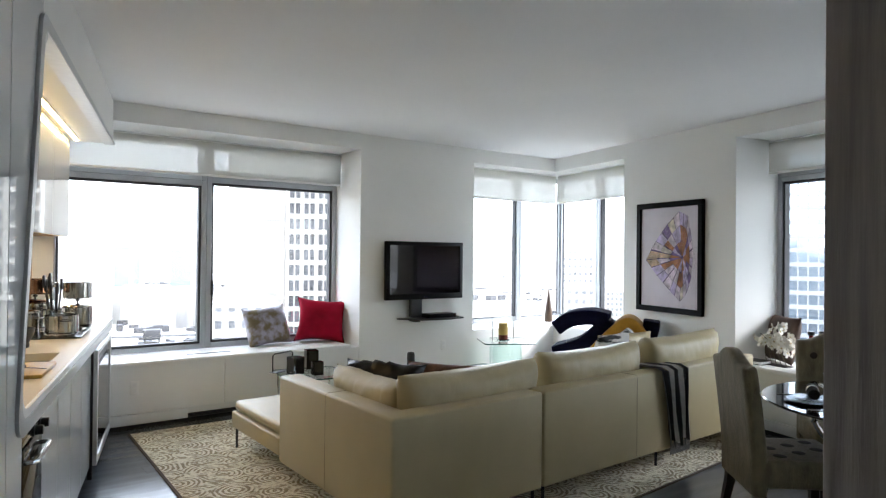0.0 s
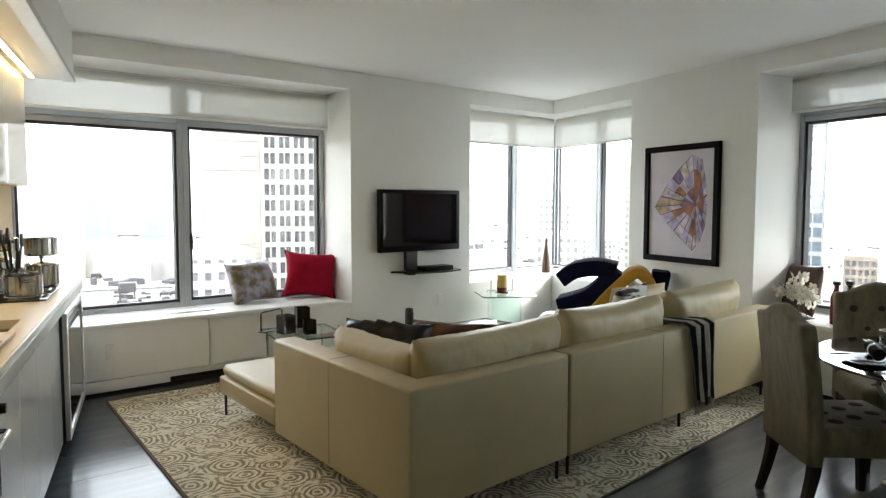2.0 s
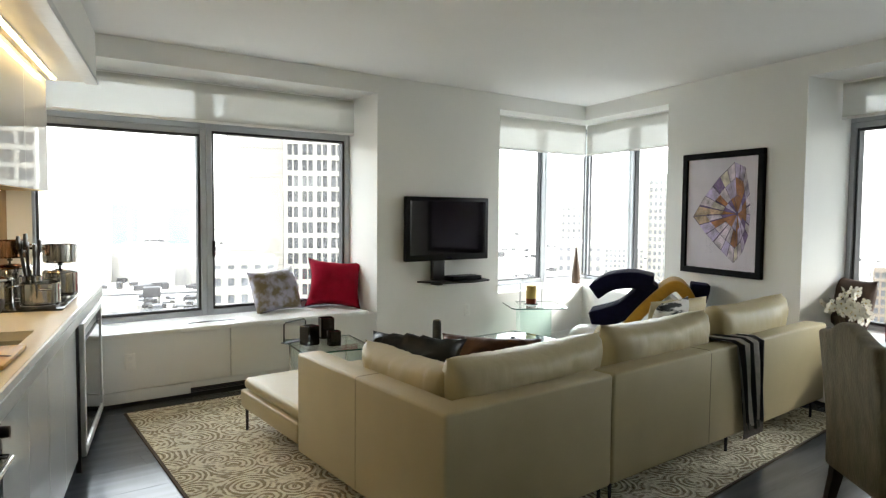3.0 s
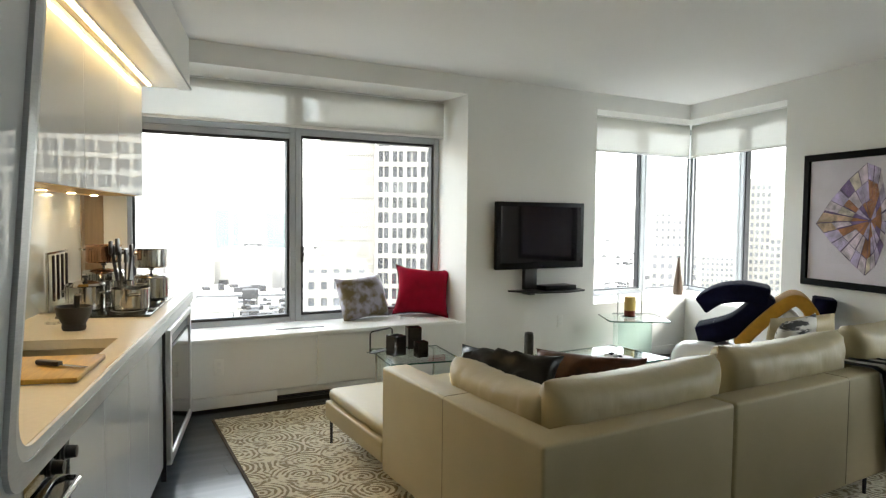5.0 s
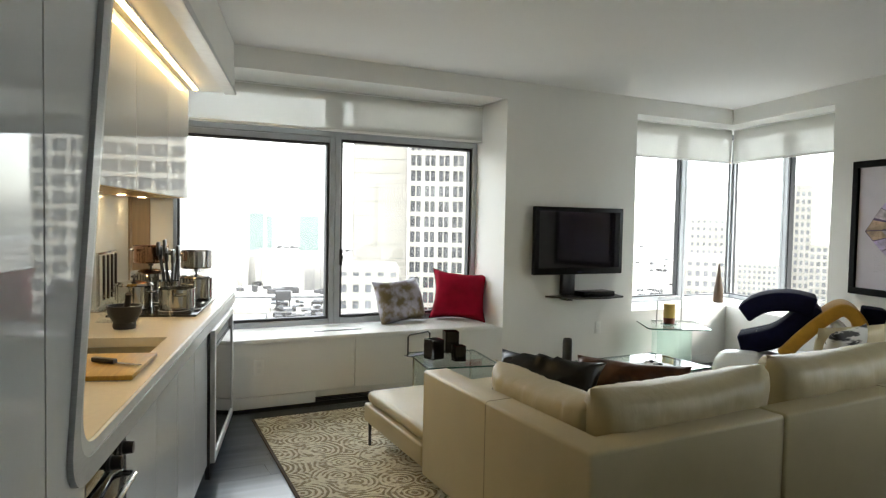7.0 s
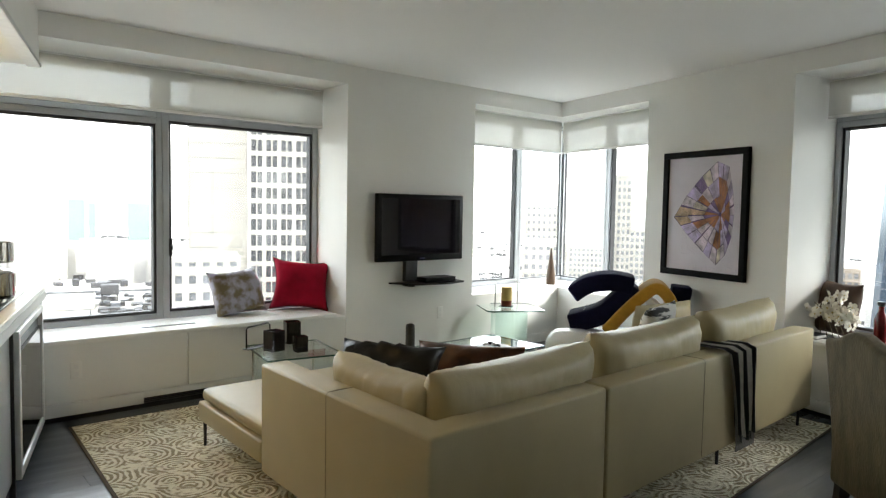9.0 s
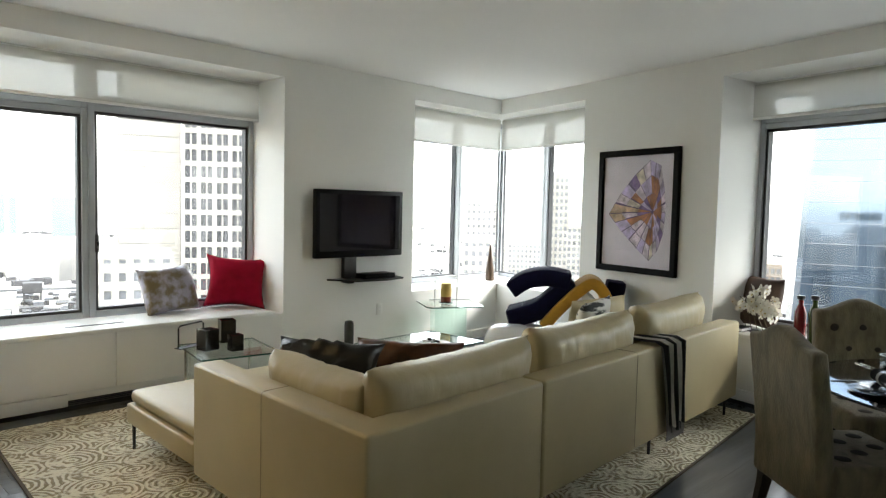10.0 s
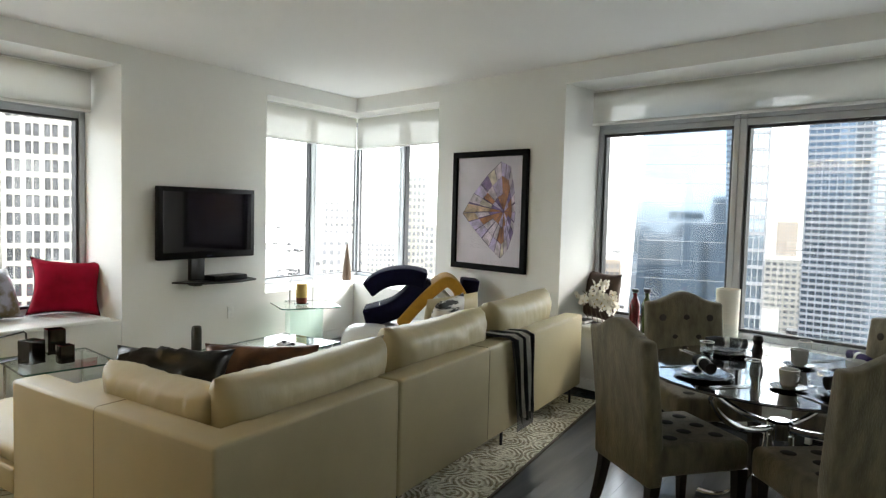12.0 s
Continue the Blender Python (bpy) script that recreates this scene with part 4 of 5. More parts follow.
pillow("square red velvet pillow with dark piping on the window bench", 0.53, 0.47, 0.25, pose(6.42, 11.29, SILL - 0.012, -16, 5, -24), RED, 3, wrinkle=0.016, pinch=0.34, piping=RED_DARK)
pillow("silver brocade pillow with gold leaf pattern on the window bench", 0.48, 0.41, 0.19, pose(5.90, 11.30, SILL - 0.008, -20, -4, 8), SILVER, 5, wrinkle=0.016, pinch=0.26)
ramp_tight(SILVER, 0.42, 0.60)
S = SOFA_M
pillow("black and brown leather pillow lying on the sofa", 0.62, 0.40, 0.20, S @ pose(0.60, 1.10, 0.402, -34, 0, -62), DARK_FUR, 7, wrinkle=0.05, pinch=0.22)
pillow("dark brown satin pillow leaning on the sofa cushions", 0.62, 0.33, 0.16, S @ pose(1.10, 0.93, 0.402, -20, 0, -55), BROWN_SATIN, 9, wrinkle=0.03)
pillow("black and cream zebra pillow on the sofa seat", 0.52, 0.50, 0.15, S @ pose(2.42, 0.62, 0.402, 12, 0, 12), ZEBRA, 12)
pillow("cream leather cushion standing on the sofa seat", 0.66, 0.42, 0.15, S @ pose(3.00, 0.86, 0.402, 6, 0, -6), LEATHER, 14, wrinkle=0.004, pinch=0.04)


# throw over the sofa back: pleated stripes
def throw():
    ob = thing("throw_blanket", "black, grey and white striped throw draped over the sofa", "blanket", SOFA_M)
    mats = [material("throw_" + n, c, 0.9, var=0.12, scale=30, bump=0.2, bump_scale=200, sheen=0.3) for n, c in (("black", (0.02, 0.02, 0.022)), ("grey", (0.22, 0.21, 0.20)), ("white", (0.78, 0.76, 0.72)))]
    order = [1, 0, 0, 2, 0, 0, 1, 2, 0, 0, 2]
    path = [(0.30, 0.60), (0.22, 0.696), (0.12, 0.697), (0.02, 0.700), (-0.012, 0.685), (-0.016, 0.55), (-0.018, 0.40), (-0.020, 0.28), (-0.020, 0.17)]
    x0, width = 2.40, 0.34
    for k, c in enumerate(order):
        bm = bmesh.new()
        rows = []
        for i, (y, z) in enumerate(path):
            low = max(0, i - 4) / 4
            row = []
            for s in range(5):
                f = (k + s / 4) / len(order)
                fold = 0.5 + 0.5 * math.cos((k + s / 4) * math.pi)
                x = x0 + width * (f - 0.5) * (1 - 0.30 * low) + 0.06 * low + 0.01 * math.sin(i * 1.3 + k)
                out = -0.028 * fold * (1 if i > 3 else 0.15)
                up = 0.010 * fold if i <= 3 else 0
                row.append((x, y + out, z + up + (0.03 * math.sin(k * 2.1) if i == len(path) - 1 else 0)))
            rows.append(row)
        top = [[bm.verts.new(p) for p in r] for r in rows]
        for a, b in zip(top, top[1:]):
            for s in range(4):
                bm.faces.new((a[s], a[s + 1], b[s + 1], b[s]))
        bmesh.ops.solidify(bm, geom=bm.faces[:], thickness=0.004)
        part("stripe", bm, mats[c], ob, smooth=70)
    for k in range(16):
        bm = bmesh.new()
        x = x0 + 0.06 + width * 0.70 * (k / 15 - 0.5)
        tube(bm, [(x, -0.03, 0.18), (x + 0.004, -0.032, 0.14), (x - 0.002, -0.03, 0.10)], 0.004, 5)
        part("fringe", bm, mats[1], ob)


throw()


def glass_table(label, m, w, d, h, legs=True):
    ob = thing("coffee_table", label, "table", m)
    part("top", B(-w / 2, w / 2, -d / 2, d / 2, h - 0.012, h, bevel=0.003, seg=1), TABLE_GLASS, ob, "clear greenish glass sheet")
    bm = bmesh.new()
    for x0, x1, y0, y1 in ((-w / 2 + .004, w / 2 - .004, -d / 2 - .002, -d / 2 + .002), (-w / 2 + .004, w / 2 - .004, d / 2 - .002, d / 2 + .002), (-w / 2 - .002, -w / 2 + .002, -d / 2 + .004, d / 2 - .004), (w / 2 - .002, w / 2 + .002, -d / 2 + .004, d / 2 - .004)):
        box(bm, x0, x1, y0, y1, h - 0.0115, h - 0.0005)
    part("edge", bm, GLASS_EDGE, ob, "dark green glass edge", 0)
    for sx in (-1, 1):
        part("glass_leg", B(sx * (w / 2 - 0.05) - 0.006, sx * (w / 2 - 0.05) + 0.006, -d / 2 + 0.06, d / 2 - 0.06, 0.012, h - 0.013, bevel=0.002, seg=1), TABLE_GLASS, ob)
        for sy in (-1, 1):
            bm = bmesh.new()
            tube(bm, [(sx * (w / 2 - 0.04), sy * (d / 2 - 0.05), 0.012), (sx * (w / 2 - 0.04), sy * (d / 2 - 0.05), h - 0.013)], 0.009, 10)
            part("leg", bm, CHROME, ob, "slim chrome leg")
    return ob


GLASS_EDGE = material("glass_edge", (0.03, 0.10, 0.08), 0.1, var=0.1)
glass_table("square clear glass coffee table with chrome legs", rz(-10, 5.90, 10.40), 0.56, 0.60, 0.41)
glass_table("low clear glass coffee table in front of the sofa", rz(2, 7.14, 9.78), 1.05, 0.62, 0.38)


def holder(x, y, z, w, h, turn):
    ob = thing("candle_holder", "square dark smoked glass candle holder on the table", "candle holder", rz(turn, x, y, z), group="candle holders")
    bm = bmesh.new()
    t = 0.008
    box(bm, -w, w, -w, w, 0, 0.012)
    for a in ((-w, w, -w, -w + t), (-w, w, w - t, w), (-w, -w + t, -w + t, w - t), (w - t, w, -w + t, w - t)):
        box(bm, a[0], a[1], a[2], a[3], 0.012, h)
    part("cup", bm, SMOKED, ob, smooth=0)
    bm = bmesh.new()
    lathe(bm, [(w * 0.7, 0.0122), (w * 0.7, h * 0.55), (w * 0.66, h * 0.58)], 16)
    part("candle", bm, WAX_BROWN, ob)


SMOKED = material("smoked_glass", (0.012, 0.009, 0.008), 0.08, var=0.1)
WAX_BROWN = material("brown_wax", (0.12, 0.06, 0.04), 0.5, var=0.1)
holder(5.76, 10.44, 0.411, 0.055, 0.15, 10)
holder(6.00, 10.62, 0.411, 0.055, 0.17, -14)
holder(5.90, 10.30, 0.411, 0.042, 0.115, -5)
# bent chrome frame standing on the small table
bm = bmesh.new()
tube(bm, [(-0.12, 0, 0.006), (-0.12, 0, 0.15), (-0.10, 0, 0.165), (0.10, 0, 0.17), (0.12, 0, 0.155), (0.12, 0, 0.006)], 0.006, 8)
fr = thing("hoop_ornament", "bent dark metal hoop standing on the glass table", "ornament", rz(20, 5.72, 10.62, 0.411))
part("hoop", bm, BLACK, fr)
part("foot", B(-0.13, 0.13, -0.03, 0.03, 0.0, 0.006, bevel=0.002), BLACK, fr)
# dark bottle on the low table
bt = thing("vase", "slim dark stoneware cylinder vase on the coffee table", "vase", rz(0, 6.70, 10.02, 0.381))
bm = bmesh.new()
lathe(bm, [(0.030, 0.0), (0.036, 0.01), (0.036, 0.16), (0.033, 0.19), (0.024, 0.195), (0.022, 0.17)], 20)
part("body", bm, material("dark_stoneware", (0.03, 0.028, 0.022), 0.45, var=0.3, scale=20), bt)
# tray with black and white ornaments
tr = thing("ornament_bowl", "small cluster of black and white ornaments on a dish", "ornament", rz(0, 7.22, 9.62, 0.381))
bm = bmesh.new()
lathe(bm, [(0.06, 0.0), (0.13, 0.008), (0.14, 0.022), (0.13, 0.020), (0.06, 0.008)], 28)
part("dish", bm, TRIM, tr)
rnd = random.Random(8)
PEB_B, PEB_W = BLACK, material("white_pebble", (0.8, 0.79, 0.76), 0.4, var=0.05, scale=20)
for k in range(12):
    bm = bmesh.new()
    r = rnd.uniform(0.018, 0.03)
    a, d = rnd.random() * 6.28, rnd.uniform(0.0, 0.09)
    lathe(bm, [(0.002, -r * .7), (r * .7, -r * .5), (r, 0), (r * .7, r * .5), (0.002, r * .7)], 10, m=Matrix.Translation((d * math.cos(a), d * math.sin(a), 0.012 + r * .7)), cap=True)
    part("pebble", bm, PEB_W if k % 2 else PEB_B, tr, smooth=60)


# glass side table in the corner, with a candle lantern
def side_table():
    ob = thing("side_table", "clear glass side table on a curved glass drum", "table", rz(-30, 8.42, 10.62))
    bm = bmesh.new()
    w = 0.29
    pts = []
    for k in range(4):
        for i in range(5):
            a = math.pi / 2 * k + math.pi / 2 * i / 4
            cx, cy = [(1, 1), (-1, 1), (-1, -1), (1, -1)][k]
            pts.append(((w - 0.06) * cx + 0.06 * math.cos(a), (w - 0.06) * cy + 0.06 * math.sin(a)))
    prism(bm, pts, 0.488, 0.50)
    part("top", bm, TABLE_GLASS, ob, "square glass top with rounded corners", 20)
    bm = bmesh.new()
    tube(bm, [(p[0], p[1], 0.494) for p in pts], 0.0062, 6, closed=True)
    part("edge", bm, GLASS_EDGE, ob, "dark green glass edge")
    bm = bmesh.new()
    rows = [[], []]
    for i in range(41):
        a = radians(-150 + 300 * i / 40)
        for r, row in ((0.19, rows[0]), (0.182, rows[1])):
            row.append([bm.verts.new((r * math.cos(a), r * math.sin(a), z)) for z in (0.002, 0.487)])
    for row in rows:
        for p, q in zip(row, row[1:]):
            bm.faces.new((p[0], q[0], q[1], p[1]))
    for i in (0, -1):
        bm.faces.new((rows[0][i][0], rows[0][i][1], rows[1][i][1], rows[1][i][0]))
    part("drum", bm, DRUM_GLASS, ob, "curved green-tinted glass drum", 60)


DRUM_GLASS = glass_material("drum_glass", (0.89, 0.955, 0.935), ior=1.5)
side_table()
ln = thing("candle_lantern", "yellow pillar candle in a clear hurricane lantern", "lantern", rz(0, 8.42, 10.66, 0.501))
bm = bmesh.new()
lathe(bm, [(0.07, 0.0), (0.075, 0.006), (0.05, 0.012)], 20)
part("foot", bm, SMOKED, ln)
bm = bmesh.new()
lathe(bm, [(0.052, 0.012), (0.054, 0.05), (0.054, 0.06)], 20)
part("candle_base", bm, material("red_wax", (0.22, 0.05, 0.025), 0.4, var=0.1), ln)
bm = bmesh.new()
lathe(bm, [(0.054, 0.0605), (0.054, 0.19), (0.05, 0.195), (0.02, 0.188)], 20)
part("candle", bm, material("yellow_wax", (0.70, 0.50, 0.16), 0.5, var=0.1, scale=12, stretch=(1, 1, 0.2)), ln)
bm = bmesh.new()
tube(bm, [(-0.16, 0, 0.004), (-0.16, 0, 0.23), (-0.13, 0, 0.265), (0.13, 0, 0.265), (0.16, 0, 0.23), (0.16, 0, 0.004)], 0.006, 8)
part("hoop", bm, BAND, ln, "thin grey metal hoop")
# tapering wooden vase on the ledge
vs = thing("wooden_vase", "tall tapering wooden vase on the window ledge", "vase", rz(0, 9.70, 11.18, LEDGE))
bm = bmesh.new()
lathe(bm, [(0.052, 0.0), (0.056, 0.03), (0.045, 0.16), (0.02, 0.33), (0.009, 0.42), (0.011, 0.43), (0.004, 0.43)], 20)
part("body", bm, material("walnut", (0.07, 0.038, 0.018), 0.4, var=0.25, scale=6, stretch=(3, 3, 0.6)), vs)


# ---- sculptural lounge chair ----
def ribbon(path, thick, depth, y0=0.0):
    """A bent slab: path in (s, z), thickness across it, extruded over depth, with softened edges."""
    bm = bmesh.new()
    n = len(path)
    lo, hi = [], []
    for i, p in enumerate(path):
        a, b = Vector(path[max(0, i - 1)]), Vector(path[min(n - 1, i + 1)])
        d = (b - a).normalized()
        nrm = Vector((-d.y, d.x))
        t = thick[i] if isinstance(thick, (list, tuple)) else thick
        lo.append(Vector(p) - nrm * t / 2)
        hi.append(Vector(p) + nrm * t / 2)
    ring = []
    for y in (y0, y0 + depth):
        ring.append(([bm.verts.new((p.x, y, p.y)) for p in lo], [bm.verts.new((p.x, y, p.y)) for p in hi]))
    fs = []
    for (a, b) in ring:
        fs += [bm.faces.new((a[i], a[i + 1], b[i + 1], b[i])) for i in range(n - 1)]
    (a0, b0), (a1, b1) = ring
    fs += [bm.faces.new((a0[i], a0[i + 1], a1[i + 1], a1[i])) for i in range(n - 1)]
    fs += [bm.faces.new((b0[i], b0[i + 1], b1[i + 1], b1[i])) for i in range(n - 1)]
    fs += [bm.faces.new((a0[0], b0[0], b1[0], a1[0])), bm.faces.new((a0[-1], b0[-1], b1[-1], a1[-1]))]
    bmesh.ops.recalc_face_normals(bm, faces=fs)
    es = [e for e in bm.edges if len(e.link_faces) == 2 and e.calc_face_angle(0) > radians(50)]
    bmesh.ops.bevel(bm, geom=es, offset=0.018, segments=3, profile=0.5, affect="EDGES")
    return bm


def spline(pts, n=6):
    out = []
    for i in range(len(pts) - 1):
        p0, p1, p2, p3 = (Vector(pts[max(0, min(len(pts) - 1, k))]) for k in (i - 1, i, i + 1, i + 2))
        for j in range(n):
            t = j / n
            out.append(tuple(0.5 * ((2 * p1) + (p2 - p0) * t + (2 * p0 - 5 * p1 + 4 * p2 - p3) * t * t + (3 * p1 - p0 - 3 * p2 + p3) * t ** 3)))
    out.append(tuple(pts[-1]))
    return out


def lounge_chair():
    ob = thing("lounge_chair", "sculptural white lounge chair with navy and mustard upholstery", "armchair", rz(-54.6, 8.40, 9.35))
    part("backrest", ribbon(spline([(-0.36, 0.735), (-0.22, 0.83), (-0.02, 0.862), (0.16, 0.83)]), 0.15, 0.42, 0.02), NAVY, ob, "navy upholstered back roll", 50)
    part("seat_pad", ribbon(spline([(0.16, 0.84), (0.03, 0.68), (-0.12, 0.56), (-0.38, 0.475)]), 0.165, 0.40, 0.03), NAVY, ob, "navy upholstered seat pad", 50)
    part("band", ribbon(spline([(0.50, 0.60), (0.46, 0.74), (0.36, 0.83), (0.25, 0.77), (0.08, 0.60), (-0.06, 0.43)]), 0.10, 0.44, -0.03), MUSTARD, ob, "mustard yellow upholstered band", 50)
    part("headrest", ribbon(spline([(0.52, 0.60), (0.56, 0.76), (0.57, 0.84)]), 0.16, 0.26, 0.10), NAVY, ob, "navy bolster", 50)
    part("shell", ribbon(spline([(-0.26, 0.585), (-0.22, 0.59), (-0.16, 0.61), (-0.06, 0.66)]), 0.024, 0.40, 0.04), SHELL, ob, "glossy white moulded shell", 50)
    part("shell_back", ribbon(spline([(0.28, 0.72), (0.40, 0.60), (0.42, 0.40), (0.30, 0.22)]), 0.06, 0.46, 0.0), SHELL, ob, "glossy white moulded shell", 50)
    part("arm", B(-0.56, -0.14, -0.34, 0.05, 0.03, 0.46, bevel=0.13, seg=6), SHELL, ob, "glossy white rounded arm", 60)
    part("base", B(-0.30, 0.38, 0.0, 0.46, 0.0, 0.42, bevel=0.09, seg=5), SHELL, ob, "glossy white base", 60)


NAVY = material("navy_felt", (0.006, 0.007, 0.030), 0.9, var=0.15, scale=20, bump=0.15, bump_scale=250, spec=0.15)
MUSTARD = material("mustard_felt", (0.50, 0.26, 0.025), 0.85, var=0.10, scale=20, bump=0.15, bump_scale=250, sheen=0.2)
SHELL = material("white_moulding", (0.80, 0.80, 0.77), 0.25, var=0.015, scale=3, coat=0.3)
lounge_chair()

# outlets on the walls
for m, x, z in ((M_T, 7.765, 0.46), (M_T, 4.55, 0.34)):
    ob = thing("wall_outlet", "white plastic wall outlet", "outlet", m, group="wall outlets")
    y = -0.001 if x > 7 else -0.0005
    part("plate", B(x - 0.036, x + 0.036, y - 0.006, y, z - 0.058, z + 0.058, bevel=0.002), BENCH, ob)
    for dz in (-0.024, 0.024):
        part("socket", B(x - 0.014, x + 0.014, y - 0.0075, y - 0.0062, z + dz - 0.014, z + dz + 0.014), TRIM, ob, smooth=0)


# ---- things on the east bench ----
pillow("brown pillow with cream flower clusters on the window bench", 0.46, 0.42, 0.15, M_E @ pose(3.03, 0.36, SILL, 12, 0, 160), material("brown_print", (0.06, 0.032, 0.02), 0.7, var=0.3, scale=6), 21)
fl = thing("flower_spray", "spray of white silk blossoms in front of a pillow", "flowers", M_E @ rz(0, 3.16, 0.18, SILL))
rnd = random.Random(4)
PETAL = material("white_petal", (0.80, 0.77, 0.68), 0.6, var=0.08, scale=12)
CORE = material("blossom_core", (0.50, 0.38, 0.12), 0.7, var=0.1)
bm = bmesh.new()
for k in range(5):
    tube(bm, [(0.12 - 0.05 * k, 0.0, 0.004), (0.06 - 0.04 * k, 0.0, 0.12), (-0.14 + 0.07 * k, -0.01, 0.26)], 0.003, 5)
part("stem", bm, material("stem", (0.10, 0.08, 0.04), 0.7), fl)
for k in range(44):
    t = rnd.random()
    c = Vector((-0.16 + 0.30 * t + rnd.uniform(-0.06, 0.06), rnd.uniform(-0.03, 0.05), 0.05 + 0.33 * (1 - abs(t - 0.45)) * rnd.uniform(0.35, 1.0)))
    q = Matrix.Translation(c) @ pose(0, 0, 0, rnd.uniform(50, 130), rnd.uniform(-30, 30), rnd.uniform(0, 360))
    bm = bmesh.new()
    for p in range(5):
        a = p * 2 * math.pi / 5
        pts = [(0.004, 0.0, 0.0), (0.016, 0.013, 0.006), (0.030, 0.011, 0.010), (0.034, 0.0, 0.011), (0.030, -0.011, 0.010), (0.016, -0.013, 0.006)]
        vs_ = [bm.verts.new(q @ (Matrix.Rotation(a, 4, "Z") @ (Vector(v) * 1.25))) for v in pts]
        bm.faces.new(vs_)
    b = part("blossom", bm, PETAL, fl, smooth=60)
    bm = bmesh.new()
    lathe(bm, [(0.006, 0.0), (0.007, 0.006), (0.002, 0.009)], 8, m=q)
    part("blossom_core", bm, CORE, b)
part("base", B(-0.17, 0.15, -0.05, 0.05, 0.0, 0.006, bevel=0.002), BLACK, fl)
bk = thing("book", "dark closed book lying on the window bench", "book", M_E @ rz(8, 3.02, 0.11, SILL))
part("cover", B(-0.11, 0.11, -0.08, 0.08, 0.0, 0.004, bevel=0.001, seg=1), BLACK, bk, smooth=0)
part("pages", B(-0.106, 0.106, -0.076, 0.078, 0.0042, 0.026), TRIM, bk, smooth=0)
part("cover", B(-0.11, 0.11, -0.08, 0.08, 0.0262, 0.030, bevel=0.001, seg=1), BLACK, bk, smooth=0)


def bottle(u, d, colour, label, h=0.33):
    ob = thing("bottle", label, "bottle", M_E @ rz(0, u, d, SILL), group="coloured bottles")
    bm = bmesh.new()
    lathe(bm, [(0.038, 0.0), (0.042, 0.01), (0.042, h * 0.62), (0.028, h * 0.74), (0.018, h * 0.80), (0.018, h * 0.90)], 20)
    part("body", bm, material("bottle_glass", colour, 0.08, var=0.15, coat=0.5), ob)
    bm = bmesh.new()
    lathe(bm, [(0.020, h * 0.901), (0.028, h * 0.92), (0.028, h * 0.99), (0.02, h)], 16)
    part("stopper", bm, BLACK, ob)


bottle(3.53, 0.15, (0.16, 0.008, 0.012), "dark red glass bottle with black stopper on the bench")
bottle(3.645, 0.13, (0.03, 0.055, 0.008), "dark green glass bottle with black stopper on the bench", 0.345)
cl = thing("table_lamp", "white cylindrical shade lamp standing on the window bench", "lamp", M_E @ rz(0, 4.26, 0.16, SILL))
bm = bmesh.new()
lathe(bm, [(0.055, 0.0), (0.07, 0.008), (0.075, 0.03)], 24)
part("foot", bm, TRIM, cl)
bm = bmesh.new()
lathe(bm, [(0.076, 0.031), (0.082, 0.405), (0.079, 0.405), (0.073, 0.034)], 32, cap=False)
part("shade", bm, material("lamp_paper", (0.78, 0.74, 0.64), 0.8, var=0.03, scale=10), cl)


# ---- table setting ----
def on_table(r, a):
    return TABLE.x + r * math.cos(radians(a)), TABLE.y + r * math.sin(radians(a))


WHITE_CHINA = material("white_china", (0.80, 0.79, 0.76), 0.15, var=0.02, scale=10, coat=0.3)
GREY_CHINA = material("grey_china", (0.46, 0.45, 0.43), 0.2, var=0.03, scale=10, coat=0.2)
BLACK_CHINA = material("black_china", (0.015, 0.014, 0.014), 0.2, var=0.1)
NAPKIN = material("black_napkin", (0.014, 0.014, 0.017), 0.9, var=0.2, scale=30)
PURPLE = material("purple_napkin", (0.035, 0.015, 0.10), 0.85, var=0.15, scale=30)
CLEAR = glass_material("clear_glass", (0.96, 0.98, 0.98), ior=1.45)


def setting(a, napkin):
    x, y = on_table(0.43, a)
    pl = thing("dinner_plate", "stacked black plates with a glossy rim", "plate", rz(a, x, y, 0.7502), group="place settings")
    bm = bmesh.new()
    lathe(bm, [(0.09, 0.0), (0.125, 0.010), (0.13, 0.012), (0.12, 0.013), (0.08, 0.006), (0.0005, 0.006)], 32)
    part("charger", bm, BLACK_CHINA, pl)
    bm = bmesh.new()
    lathe(bm, [(0.06, 0.0135), (0.09, 0.020), (0.097, 0.024), (0.089, 0.024), (0.058, 0.017), (0.0005, 0.017)], 32)
    part("plate", bm, BLACK_CHINA, pl)
    np_ = thing("napkin", "rolled dark cloth napkin on a plate", "napkin", rz(a + 70, x, y, 0.775), group="napkins")
    bm = bmesh.new()
    tube(bm, [(-0.10, 0.0, 0.028), (-0.05, 0.006, 0.034), (0.0, 0.0, 0.032), (0.05, -0.006, 0.036), (0.10, 0.0, 0.03)], 0.027, 10)
    part("roll", bm, napkin, np_, smooth=50)
    bm = bmesh.new()
    tube(bm, [(-0.012, 0.0, 0.0325), (0.012, -0.001, 0.0328)], 0.030, 14)
    part("ring", bm, WHITE_CHINA, np_)
    for k, off in enumerate((-0.19, 0.18, 0.205)):
        fx, fy = on_table(0.43, a)
        t = Vector((-math.sin(radians(a)), math.cos(radians(a)), 0)) * off
        if Vector((fx + t.x - TABLE.x, fy + t.y - TABLE.y)).length > 0.54:
            continue
        cu = thing("cutlery", "polished steel cutlery on the table", "cutlery", rz(a, fx + t.x, fy + t.y, 0.7502), group="cutlery")
        part("handle", B(-0.005 + 0.0, 0.10, -0.005, 0.005, 0.0, 0.004, bevel=0.0015, seg=1), STEEL, cu)
